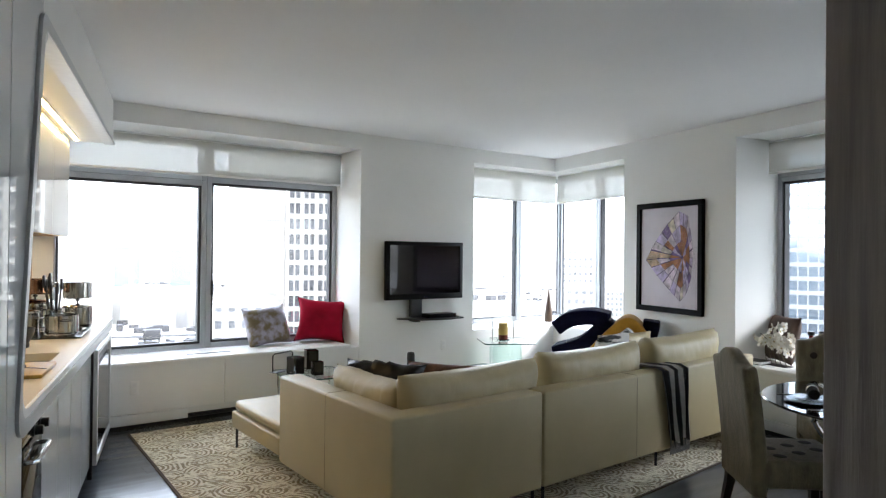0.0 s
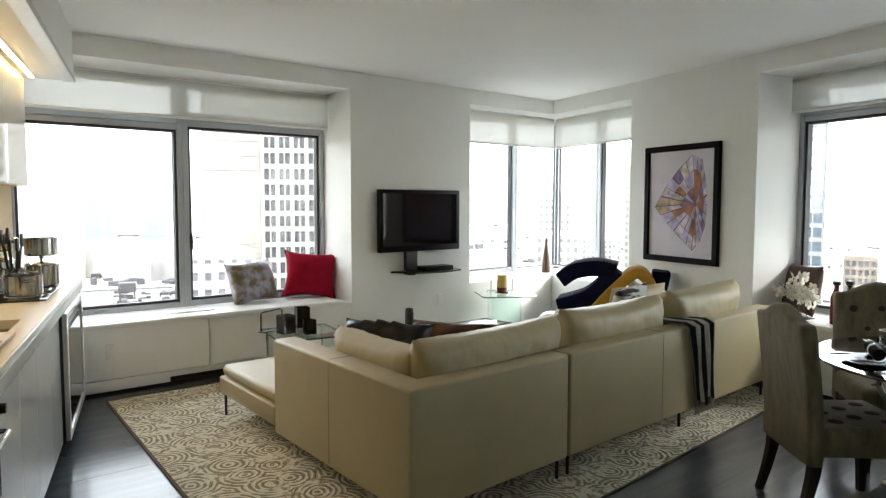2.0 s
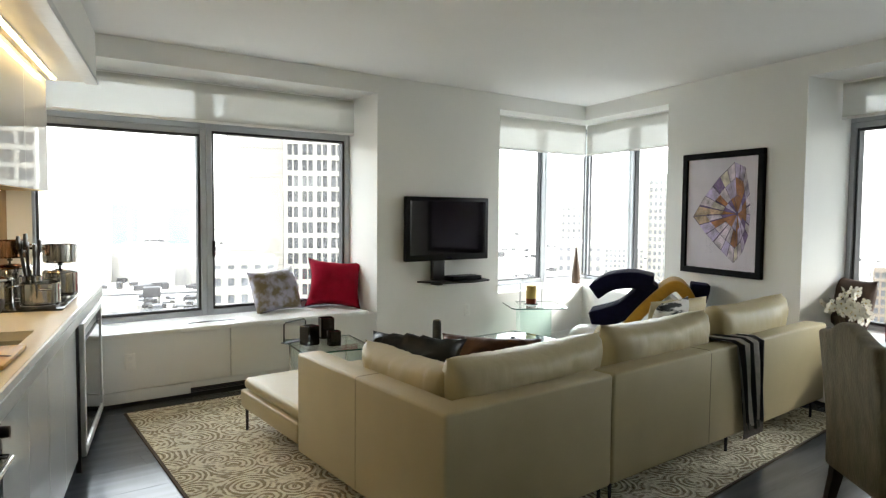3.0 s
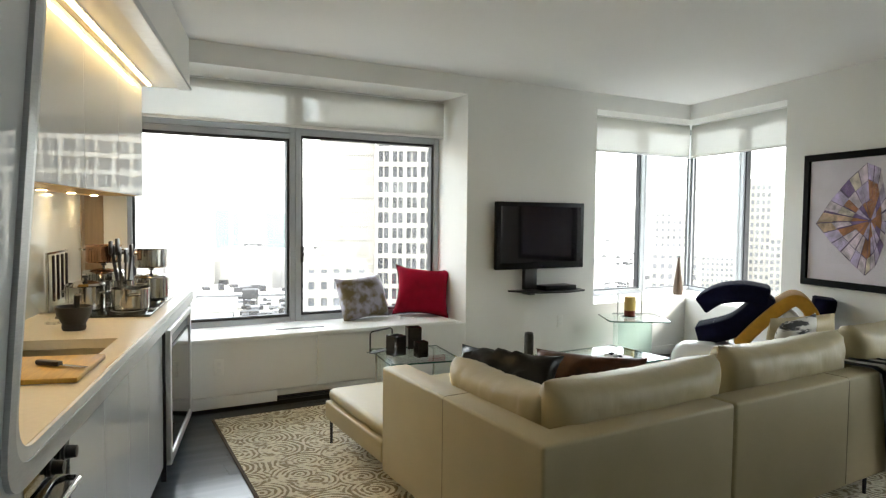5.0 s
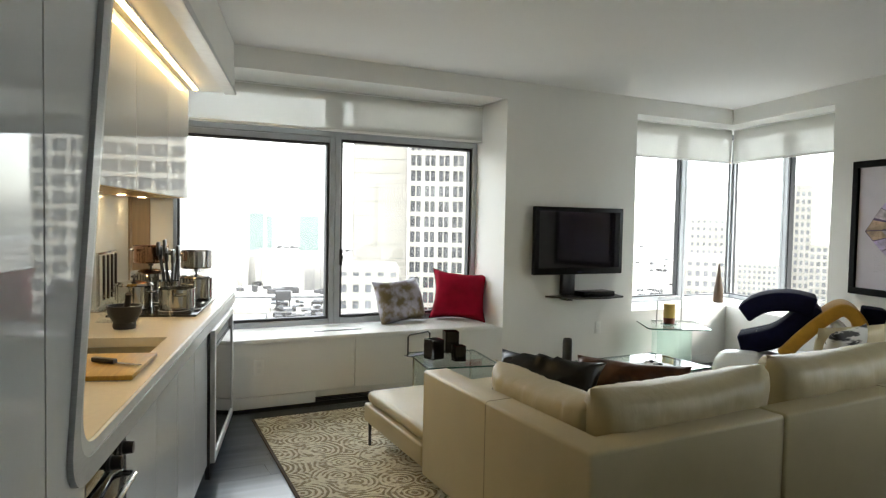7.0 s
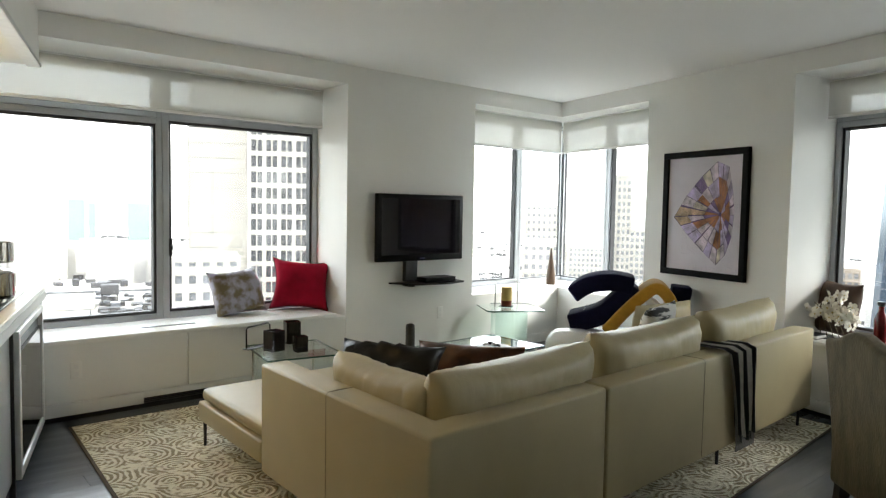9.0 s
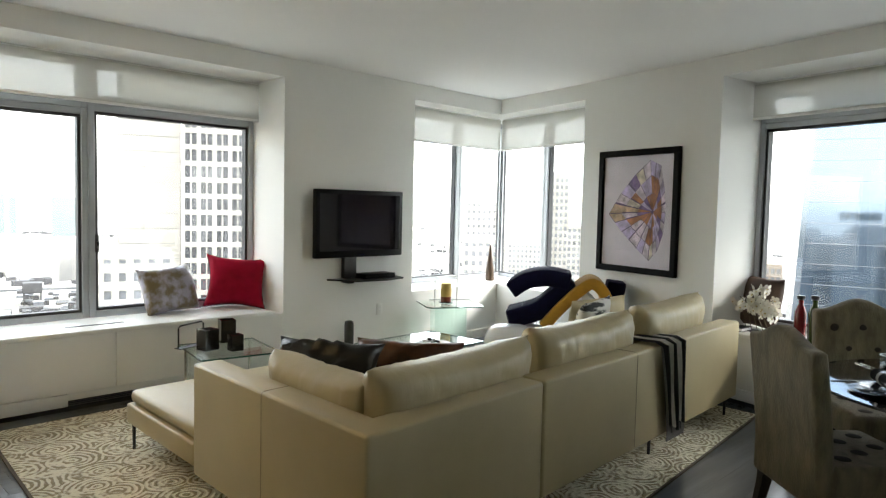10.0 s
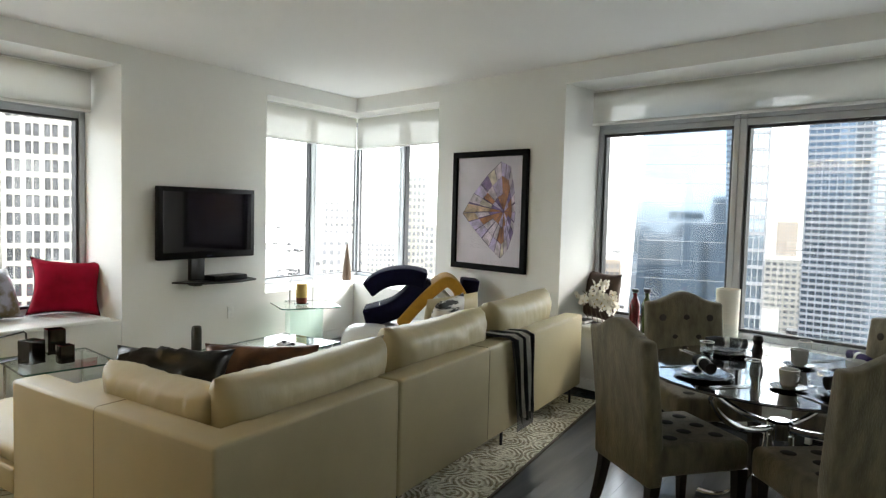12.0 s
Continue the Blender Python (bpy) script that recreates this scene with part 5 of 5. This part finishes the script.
        part("head", B(-0.085, -0.0055, -0.010, 0.010, 0.0, 0.003, bevel=0.001, seg=1), STEEL, cu)


def cup(r, a):
    x, y = on_table(r, a)
    ob = thing("coffee_cup", "pale grey coffee cup on a black saucer", "cup", rz(a + 40, x, y, 0.7502), group="coffee cups")
    bm = bmesh.new()
    lathe(bm, [(0.04, 0.0), (0.075, 0.010), (0.072, 0.013), (0.03, 0.006), (0.0005, 0.006)], 24)
    part("saucer", bm, BLACK_CHINA, ob, "black saucer")
    bm = bmesh.new()
    lathe(bm, [(0.026, 0.0065), (0.036, 0.02), (0.043, 0.085), (0.040, 0.085), (0.032, 0.018), (0.0005, 0.014)], 24)
    part("bowl", bm, GREY_CHINA, ob)
    bm = bmesh.new()
    tube(bm, [(0.041, 0, 0.07), (0.062, 0, 0.066), (0.064, 0, 0.045), (0.038, 0, 0.032)], 0.004, 8)
    part("handle", bm, GREY_CHINA, ob)


def goblet(r, a, h=0.19):
    x, y = on_table(r, a)
    ob = thing("wine_glass", "clear stemmed wine glass", "glass", rz(0, x, y, 0.7502), group="wine glasses")
    bm = bmesh.new()
    lathe(bm, [(0.034, 0.0), (0.033, 0.003), (0.006, 0.008), (0.0045, h * 0.45)], 20)
    part("stem", bm, CLEAR, ob)
    bm = bmesh.new()
    lathe(bm, [(0.005, h * 0.45), (0.032, h * 0.56), (0.040, h * 0.74), (0.034, h)], 20, cap=False)
    part("bowl", bm, CLEAR, ob)


def tumbler(r, a):
    x, y = on_table(r, a)
    ob = thing("tumbler", "clear glass tumbler with white rim", "glass", rz(0, x, y, 0.7502), group="tumblers")
    bm = bmesh.new()
    lathe(bm, [(0.028, 0.0), (0.034, 0.10), (0.031, 0.10), (0.026, 0.008), (0.0005, 0.008)], 20)
    part("body", bm, CLEAR, ob)
    bm = bmesh.new()
    tube(bm, [(0.0325 * math.cos(2 * math.pi * i / 20), 0.0325 * math.sin(2 * math.pi * i / 20), 0.102) for i in range(20)], 0.003, 6, closed=True)
    part("rim", bm, WHITE_CHINA, ob)


for a, n in ((138, NAPKIN), (45, NAPKIN), (222, NAPKIN), (-45, PURPLE)):
    setting(a, n)
cup(0.33, 190), cup(0.20, 345), cup(0.30, 285)
for r, a in ((0.22, 110), (0.25, 75), (0.24, 20), (0.24, 310), (0.26, 250), (0.27, 215)):
    goblet(r, a)
tumbler(0.34, 90), tumbler(0.36, 350), tumbler(0.33, 165)
pp = thing("pepper_mill", "dark turned wooden pepper mill on the table", "pepper mill", rz(0, *on_table(0.12, 120), 0.7502))
bm = bmesh.new()
lathe(bm, [(0.03, 0.0), (0.03, 0.02), (0.02, 0.05), (0.026, 0.10), (0.018, 0.13), (0.026, 0.15), (0.02, 0.17), (0.004, 0.175)], 18)
part("body", bm, ESPRESSO, pp)


# ---- things on the kitchen counter ----
CT = 0.9255


def k_at(v, mm, z=CT, turn=0):
    return M_K @ rz(turn, v, mm, z)


cb = thing("cutting_board", "bamboo cutting board laid across the sink", "cutting board", k_at(2.62, -0.275))
part("board", B(-0.20, 0.18, -0.23, 0.23, 0.0, 0.018, bevel=0.005), BAMBOO, cb)
part("groove", B(-0.185, 0.165, -0.215, -0.205, 0.0181, 0.0186), TAN, cb, smooth=0)
kn = thing("kitchen_knife", "short black-handled knife on the cutting board", "knife", k_at(2.60, -0.18, CT + 0.0188, 60))
part("handle", B(-0.055, 0.045, -0.012, 0.012, 0.0, 0.018, bevel=0.006), BLACK, kn)
part("blade", B(0.046, 0.15, -0.010, 0.008, 0.004, 0.006), STEEL, kn, smooth=0)
hob = thing("cooktop", "black glass cooktop set on the counter", "cooktop", k_at(0.86, -0.285))
part("glass", B(-0.50, 0.50, -0.225, 0.225, 0.0, 0.012, bevel=0.003), OVEN_GLASS, hob)
for x, y in ((-0.28, -0.1), (0.05, -0.1), (-0.28, 0.12), (0.30, 0.08)):
    bm = bmesh.new()
    tube(bm, [(x + 0.085 * math.cos(q), y + 0.085 * math.sin(q), 0.0125) for q in [2 * math.pi * i / 28 for i in range(28)]], 0.0015, 4, closed=True)
    part("burner_ring", bm, BAND, hob)


def pot(v, mm, r, h, z=CT + 0.0125, turn=0, label="polished steel saucepan with a lid", lid=True, long=False, metal=None):
    ob = thing("saucepan", label, "pot", k_at(v, mm, z, turn), group="steel pots")
    bm = bmesh.new()
    lathe(bm, [(r * 0.95, 0.0), (r, 0.008), (r, h), (r * 1.03, h + 0.004), (r * 0.98, h + 0.003), (r * 0.96, 0.012), (0.0005, 0.010)], 28)
    part("body", bm, metal or STEEL, ob)
    if lid:
        bm = bmesh.new()
        lathe(bm, [(r * 1.02, h + 0.005), (r * 0.9, h + 0.016), (r * 0.3, h + 0.028), (0.003, h + 0.03)], 28)
        l_ob = part("lid", bm, STEEL, ob)
        bm = bmesh.new()
        lathe(bm, [(0.006, h + 0.029), (0.006, h + 0.042), (0.016, h + 0.046), (0.014, h + 0.056), (0.003, h + 0.058)], 14)
        part("knob", bm, BLACK, l_ob)
    if long:
        bm = bmesh.new()
        tube(bm, [(r, 0, h * 0.8), (r + 0.05, 0, h * 0.85), (r + 0.17, 0, h * 0.92)], 0.009, 8)
        part("handle", bm, STEEL, ob, "long steel handle")
    else:
        for s in (-1, 1):
            bm = bmesh.new()
            tube(bm, [(s * r, -0.03, h * 0.75), (s * (r + 0.03), -0.025, h * 0.77), (s * (r + 0.03), 0.025, h * 0.77), (s * r, 0.03, h * 0.75)], 0.005, 8)
            part("handle", bm, STEEL, ob, "looped steel handle")


pot(1.12, -0.20, 0.098, 0.115, turn=20, lid=False)
pot(1.10, -0.43, 0.10, 0.13, turn=70)
pot(0.72, -0.42, 0.115, 0.17, turn=30)
pot(0.72, -0.42, 0.10, 0.10, z=CT + 0.246, turn=80, label="copper-toned pot stacked on another pot", lid=False, metal=COPPER)
pot(0.62, -0.17, 0.10, 0.13, turn=-20)
pot(0.62, -0.17, 0.095, 0.11, z=CT + 0.206, turn=-60, label="steel saucepan stacked on another pot", lid=False, long=True)
ub = thing("utensil_pot", "steel crock full of black cooking utensils", "utensil holder", k_at(0.92, -0.27, CT + 0.0125))
bm = bmesh.new()
lathe(bm, [(0.05, 0.0), (0.052, 0.14), (0.049, 0.14), (0.047, 0.01), (0.0005, 0.01)], 22)
part("crock", bm, STEEL, ub)
rnd = random.Random(2)
for k in range(7):
    a = rnd.random() * 6.28
    bm = bmesh.new()
    e = Vector((0.07 * math.cos(a), 0.07 * math.sin(a), rnd.uniform(0.27, 0.34)))
    tube(bm, [(0.02 * math.cos(a), 0.02 * math.sin(a), 0.02), tuple(e * 0.98), tuple(e)], 0.006, 7)
    box(bm, e.x - 0.027, e.x + 0.027, e.y - 0.008, e.y + 0.008, e.z - 0.03, e.z + 0.05, bevel=0.007, seg=2)
    part("utensil", bm, BLACK, ub)
mo = thing("mortar", "black stone mortar with a pestle on the counter", "mortar", k_at(1.72, -0.33))
bm = bmesh.new()
lathe(bm, [(0.048, 0.0), (0.052, 0.012), (0.050, 0.03), (0.072, 0.07), (0.080, 0.11), (0.072, 0.11), (0.058, 0.06), (0.0005, 0.035)], 24)
part("bowl", bm, material("black_stone", (0.009, 0.009, 0.010), 0.5, var=0.3, scale=40, bump=0.2, bump_scale=120), mo)
bm = bmesh.new()
tube(bm, [(0.0, 0.0, 0.055), (0.03, 0.02, 0.12), (0.05, 0.03, 0.17)], 0.014, 10)
part("pestle", bm, BLACK, mo)
co = thing("glass_bowl", "footed clear bowl with metal rim on the counter", "bowl", k_at(1.50, -0.47))
bm = bmesh.new()
lathe(bm, [(0.05, 0.0), (0.045, 0.006), (0.02, 0.03), (0.05, 0.05), (0.095, 0.10), (0.105, 0.14), (0.10, 0.14), (0.045, 0.055), (0.0005, 0.045)], 26)
part("bowl", bm, CLEAR, co)
ra = thing("utensil_rack", "steel rack with four hanging black-handled tools", "rack", M_K @ rz(0, 0.98, -0.60, CT))
part("foot", B(-0.20, 0.20, -0.035, 0.035, 0.0, 0.012, bevel=0.003), STEEL, ra)
for x in (-0.18, 0.18):
    part("post", B(x - 0.006, x + 0.006, -0.006, 0.006, 0.0125, 0.315), STEEL, ra, smooth=0)
part("rail", B(-0.19, 0.19, -0.006, 0.006, 0.3152, 0.327), STEEL, ra, smooth=0)
for x in (-0.12, -0.04, 0.04, 0.12):
    part("tool", B(x - 0.008, x + 0.008, 0.008, 0.022, 0.06, 0.31, bevel=0.004), BLACK, ra)


# ---- the city outside ----
EYE0 = Vector((3.5, 5.9, 0))


def tower(name, az0, az1, dist, top, floor_h, bay, wall, glass, label, depth=30.0, base=-120.0, pier=0.35, band=0.35, turn=0.0, near=-60.0):
    """A tower whose near face spans the bearings az0 > az1 (degrees) at that distance; storeys of real windows."""
    a, b = (EYE0 + Vector((math.cos(radians(q)), math.sin(radians(q)), 0)) * dist for q in (az0, az1))
    ex = (b - a).normalized()
    if turn:
        ex = Matrix.Rotation(radians(turn), 3, "Z") @ ex
    ey = Vector((-ex.y, ex.x, 0))
    w = (b - a).length
    m = basis(a, ex, ey)
    ob = thing(name, label, "building", m)
    part("core", B(0.15, w - 0.15, 0.15, depth - 0.15, base, top - 0.5), glass, ob, smooth=0)
    def lattice(length, place):
        bm = bmesh.new()
        n = max(1, round(length / bay))
        s = length / n
        zz = near
        for i in range(n + 1):
            x = i * s
            box(bm, *place(max(0, x - s * pier / 2), min(length, x + s * pier / 2), near, top))
        k = 0
        while zz < top:
            box(bm, *place(0, length, zz, min(top, zz + floor_h * band), 0.03))
            zz += floor_h
        return bm
    part("facade", lattice(w, lambda p, q, z0, z1, i=0.0: (p, q, -0.25 + i, 0.2, z0, z1)), wall, ob, smooth=0)
    part("facade", lattice(depth, lambda p, q, z0, z1, i=0.0: (-0.25 + i, 0.2, p, q, z0, z1)), wall, ob, smooth=0)
    part("facade", lattice(depth, lambda p, q, z0, z1, i=0.0: (w - 0.2, w + 0.25 - i, p, q, z0, z1)), wall, ob, smooth=0)
    part("roof", B(0, w, 0, depth, top - 0.5, top + 0.6), wall, ob, smooth=0)
    return ob


STONE = material("pale_stone", (0.18, 0.174, 0.158), 0.8, var=0.1, scale=0.2)
TANSTONE = material("tan_stone", (0.15, 0.125, 0.10), 0.8, var=0.12, scale=0.2)
WINDOW_DARK = material("facade_glass", (0.036, 0.038, 0.042), 0.35, var=0.5, scale=0.3, spec=0.12)
WINDOW_BLUE = material("blue_facade_glass", (0.20, 0.25, 0.305), 0.08, var=0.10, scale=0.03, metal=0.9)
MIRROR_GLASS = material("mirror_facade_glass", (0.088, 0.122, 0.168), 0.05, var=0.10, scale=0.03, metal=0.9)
WINDOW_GREY = material("grey_facade_glass", (0.07, 0.075, 0.085), 0.3, var=0.5, scale=0.15)
TEAL = material("teal_facade_glass", (0.10, 0.13, 0.125), 0.6, var=0.2, scale=0.05)
METAL_GRID = material("curtain_wall", (0.09, 0.095, 0.105), 0.5, var=0.08, scale=0.4)
office = tower("office_tower", 65.7, 55.0, 185, 85, 4.15, 3.8, STONE, WINDOW_DARK, "tall white office tower with paired dark windows", depth=40, pier=0.26, band=0.30)
# thin middle mullions of the paired windows
bm = bmesh.new()
for k in range(9):
    box(bm, 3.83 * k + 1.92 - 0.16, 3.83 * k + 1.92 + 0.16, -0.1, 0.14, -60, 84)
part("mullion", bm, STONE, office, smooth=0)
tower("office_slab", 70.3, 65.9, 200, 70, 4.15, 30.0, STONE, WINDOW_GREY, "pale office slab with thin horizontal window slots", depth=30, pier=0.02, band=0.965)
tower("old_block", 71.6, 66.4, 150, -10, 3.6, 2.6, STONE, WINDOW_GREY, "pale masonry block with rows of tall windows", depth=20, pier=0.5, band=0.5)
tower("masonry_block", 42.9, 39.3, 210, -9, 3.0, 2.2, STONE, WINDOW_GREY, "pale masonry block with rows of windows", depth=40, pier=0.5, band=0.5)
tower("hazy_tower", 42.7, 40.1, 380, 4, 4.0, 3.0, STONE, WINDOW_GREY, "hazy pale tower behind a lower block", depth=40, pier=0.6, band=0.6)
tower("stone_block", 39.1, 36.0, 480, -24, 3.6, 3.0, STONE, WINDOW_GREY, "pale stone office block with punched windows", depth=40, pier=0.5, band=0.5)
tower("lower_block", 35.5, 33.0, 380, -8, 3.4, 2.6, STONE, WINDOW_GREY, "pale stepped block beside a slim tower", depth=20, pier=0.4, band=0.4)
tower("slim_tower", 35.7, 34.2, 300, 17, 3.0, 2.2, STONE, WINDOW_GREY, "slim pale tower with small square windows", depth=20, pier=0.45, band=0.45)
tower("blue_tower", 27.5, 21.3, 140, 110, 2.6, 1.7, METAL_GRID, WINDOW_BLUE, "blue-green glass tower with a fine grid", depth=20, pier=0.16, band=0.3)
tower("tan_block", 19.9, 17.9, 270, -17, 3.0, 2.0, TANSTONE, WINDOW_GREY, "tan brick apartment block with rows of windows", depth=30)
tower("narrow_tower", 8.4, 7.2, 160, 90, 3.6, 1.2, METAL_GRID, WINDOW_BLUE, "narrow grey glass tower with close mullions", depth=20, pier=0.2, band=0.2)
tower("banded_block", 7.1, 4.4, 380, -20, 3.0, 3.0, STONE, WINDOW_GREY, "low pale block with close rows of windows", depth=30, pier=0.35, band=0.5)
tower("brick_tower", 6.4, 5.0, 800, -3, 3.5, 2.4, TANSTONE, WINDOW_GREY, "distant tan brick tower", depth=20)
tower("curtain_tower", 4.6, -16.0, 250, 160, 2.0, 2.2, METAL_GRID, WINDOW_BLUE, "grey curtain-wall tower with fine horizontal bands", depth=40, pier=0.10, band=0.38)
for a0, a1, top in ((78.7, 77.65, 5), (77.35, 76.95, 1), (74.7, 73.2, 2)):
    tower("far_tower", a0, a1, 900, top, 8.0, 9.0, TEAL, TEAL, "far teal glass tower in haze", depth=14, pier=0.1, band=0.1)


def tapered_tower():
    """A faceted mirror-glass tower, narrowing upwards, ringed by thin floor joints."""
    d = 150.0
    a, b = (EYE0 + Vector((math.cos(radians(q)), math.sin(radians(q)), 0)) * d for q in (17.0, 9.4))
    ex = (b - a).normalized()
    ob = thing("tapered_tower", "tapering blue mirror-glass tower reflecting sky and city", "building", basis((a + b) / 2, ex, Vector((-ex.y, ex.x, 0))))
    w0 = (b - a).length / 2
    rows = []
    for z, k in ((-120, 1.25), (-20, 1.04), (40, 0.80), (150, 0.40)):
        w, c = w0 * k, w0 * 0.12
        rows.append([bm_v for bm_v in ((-w + c, 0, z), (w - c, 0, z), (w, c * 2, z), (w, w0 * 2, z), (-w, w0 * 2, z), (-w, c * 2, z))])
    bm = bmesh.new()
    vr = [[bm.verts.new(p) for p in r] for r in rows]
    for r, q in zip(vr, vr[1:]):
        for i in range(6):
            bm.faces.new((r[i], r[(i + 1) % 6], q[(i + 1) % 6], q[i]))
    bm.faces.new(vr[-1])
    bmesh.ops.recalc_face_normals(bm, faces=bm.faces[:])
    part("glass_wall", bm, MIRROR_GLASS, ob, smooth=0)
    bm = bmesh.new()
    for k in range(30):
        z = -40 + k * 4.0
        f = 1.04 - (z + 20) / 60 * 0.24 if z > -20 else 1.04 - (z + 20) * 0.0021
        w = w0 * f
        box(bm, -w + w0 * 0.12, w - w0 * 0.12, -0.06, 0.05, z, z + 0.09)
    part("floor_joint", bm, WINDOW_GREY, ob, smooth=0)


tapered_tower()


def flat_roof():
    """A lower flat roof with a parapet, plant boxes and a tank on legs."""
    way = Vector((math.cos(radians(76)), math.sin(radians(76)), 0))
    side = Vector((way.y, -way.x, 0))
    ob = thing("roof_building", "lower office building with a cluttered pale flat roof", "building", basis(EYE0 + way * 225, side, way))
    part("body", B(-24, 19, 0, 105, -120, -37.5), STONE, ob, smooth=0)
    for x0, x1, y0, y1 in ((-24, 19, -0.4, 0), (-24, 19, 105, 105.4), (-24.4, -24, 0, 105), (19, 19.4, 0, 105)):
        part("parapet", B(x0, x1, y0, y1, -39, -36.6), WINDOW_GREY, ob, smooth=0)
    part("plant_room", B(-21, -6, 14, 30, -37.49, -34.6, bevel=0.2, seg=1), WINDOW_GREY, ob, smooth=0)
    part("plant_room", B(-20, -5, 52, 66, -37.49, -34.9, bevel=0.2, seg=1), STONE, ob, smooth=0)
    rnd = random.Random(14)
    for k in range(34):
        x, y = rnd.uniform(-4, 17), rnd.uniform(4, 92)
        w, d, h = rnd.uniform(0.8, 2.4), rnd.uniform(1, 4), rnd.uniform(0.7, 2.2)
        part("roof_unit", B(x - w, x + w, y - d, y + d, -37.49, -37.5 + h), rnd.choice((ROOF_DARK, ROOF_DARK, WINDOW_GREY)), ob, smooth=0)
    tank = part("tank", B(-3.2, 3.2, 60, 66, -33.2, -29.4, bevel=0.3, seg=1), ROOF_DARK, ob, "grey box tank on legs", 0)
    for x in (-2.6, 2.6):
        for y in (60.5, 65.5):
            part("tank_leg", B(x - 0.3, x + 0.3, y - 0.3, y + 0.3, -37.49, -33.22), ROOF_DARK, tank, smooth=0)
    for k in range(5):
        part("duct", B(-14 + k * 5.5, -11.5 + k * 5.5, 38, 46, -37.49, -36.4), ROOF_DARK, ob, smooth=0)


ROOF_DARK = material("dark_roof_plant", (0.02, 0.02, 0.022), 0.7, var=0.4, scale=0.3)
flat_roof()
# low city and ground far below
GROUND = material("street_ground", (0.16, 0.16, 0.155), 0.9, var=0.2, scale=0.02)
bm = bmesh.new()
lathe(bm, [(4000, -120.5), (4000, -120)], 48)
solo("ground", bm, GROUND, "hazy street level far below", "ground", Matrix.Translation((0, 0, 0)), kind="structure", smooth=0)
rnd = random.Random(5)
bm = bmesh.new()
bits = bmesh.new()
for k in range(700):
    az = radians(rnd.uniform(-25, 110))
    d = 170 + 1500 * rnd.random() ** 1.5
    w, l = rnd.uniform(12, 34), rnd.uniform(12, 34)
    h = rnd.uniform(-112, -74) + (rnd.random() ** 4) * 45
    if math.degrees(az) < 20:
        d = max(d, 260)
    c = EYE0 + Vector((math.cos(az), math.sin(az), 0)) * d
    box(bm, -w, w, -l, l, -120, h, m=Matrix.Translation((c.x, c.y, 0)) @ Matrix.Rotation(radians(rnd.choice((12, 16, 30))), 4, "Z"))
    for q in range(rnd.randrange(4, 9)):
        x, y = rnd.uniform(-w, w * 0.6), rnd.uniform(-l, l * 0.6)
        box(rnd.choice((bm, bits, bits, bits)), x, x + rnd.uniform(2, 10), y, y + rnd.uniform(2, 8), h, h + rnd.uniform(1.5, 4.5), m=Matrix.Translation((c.x, c.y, 0)))
# pale far quarter that hides the feet of the teal towers
for k in range(90):
    az = radians(68 + k * 0.3 + rnd.uniform(-0.1, 0.1))
    c = EYE0 + Vector((math.cos(az), math.sin(az), 0)) * rnd.uniform(780, 860)
    box(bm, -6, 6, -9, 9, -120, rnd.uniform(-48, -38), m=Matrix.Translation((c.x, c.y, 0)) @ Matrix.Rotation(az, 4, "Z"))
# the far side of the city, mirrored in the glass towers
for k in range(160):
    az, d = radians(rnd.uniform(120, 300)), rnd.uniform(350, 1200)
    w, l, h = rnd.uniform(12, 26), rnd.uniform(12, 26), rnd.uniform(-70, -10) + (rnd.random() ** 5) * 45
    c = EYE0 + Vector((math.cos(az), math.sin(az), 0)) * d
    box(bm, -w, w, -l, l, -120, h, m=Matrix.Translation((c.x, c.y, 0)) @ Matrix.Rotation(rnd.random() * 1.5, 4, "Z"))
CITY = material("city_walls", (0.2, 0.2, 0.2), 0.85)
gn = CITY.node_tree.nodes.new("ShaderNodeNewGeometry")
cr = CITY.node_tree.nodes.new("ShaderNodeValToRGB")
cr.color_ramp.elements[0].color, cr.color_ramp.elements[1].color = (0.22, 0.215, 0.21, 1), (0.32, 0.31, 0.29, 1)
CITY.node_tree.links.new(gn.outputs["Random Per Island"], cr.inputs[0])
CITY.node_tree.links.new(cr.outputs[0], CITY.node_tree.nodes["Principled BSDF"].inputs["Base Color"])
solo("low_city", bm, CITY, "hazy low city blocks far below", "city", kind="stuff", smooth=0)
solo("rooftops", bits, material("roof_units", (0.025, 0.025, 0.028), 0.7, var=0.4, scale=0.1), "dark roof units scattered over the low city", "city", kind="stuff", smooth=0)
plank_floor()
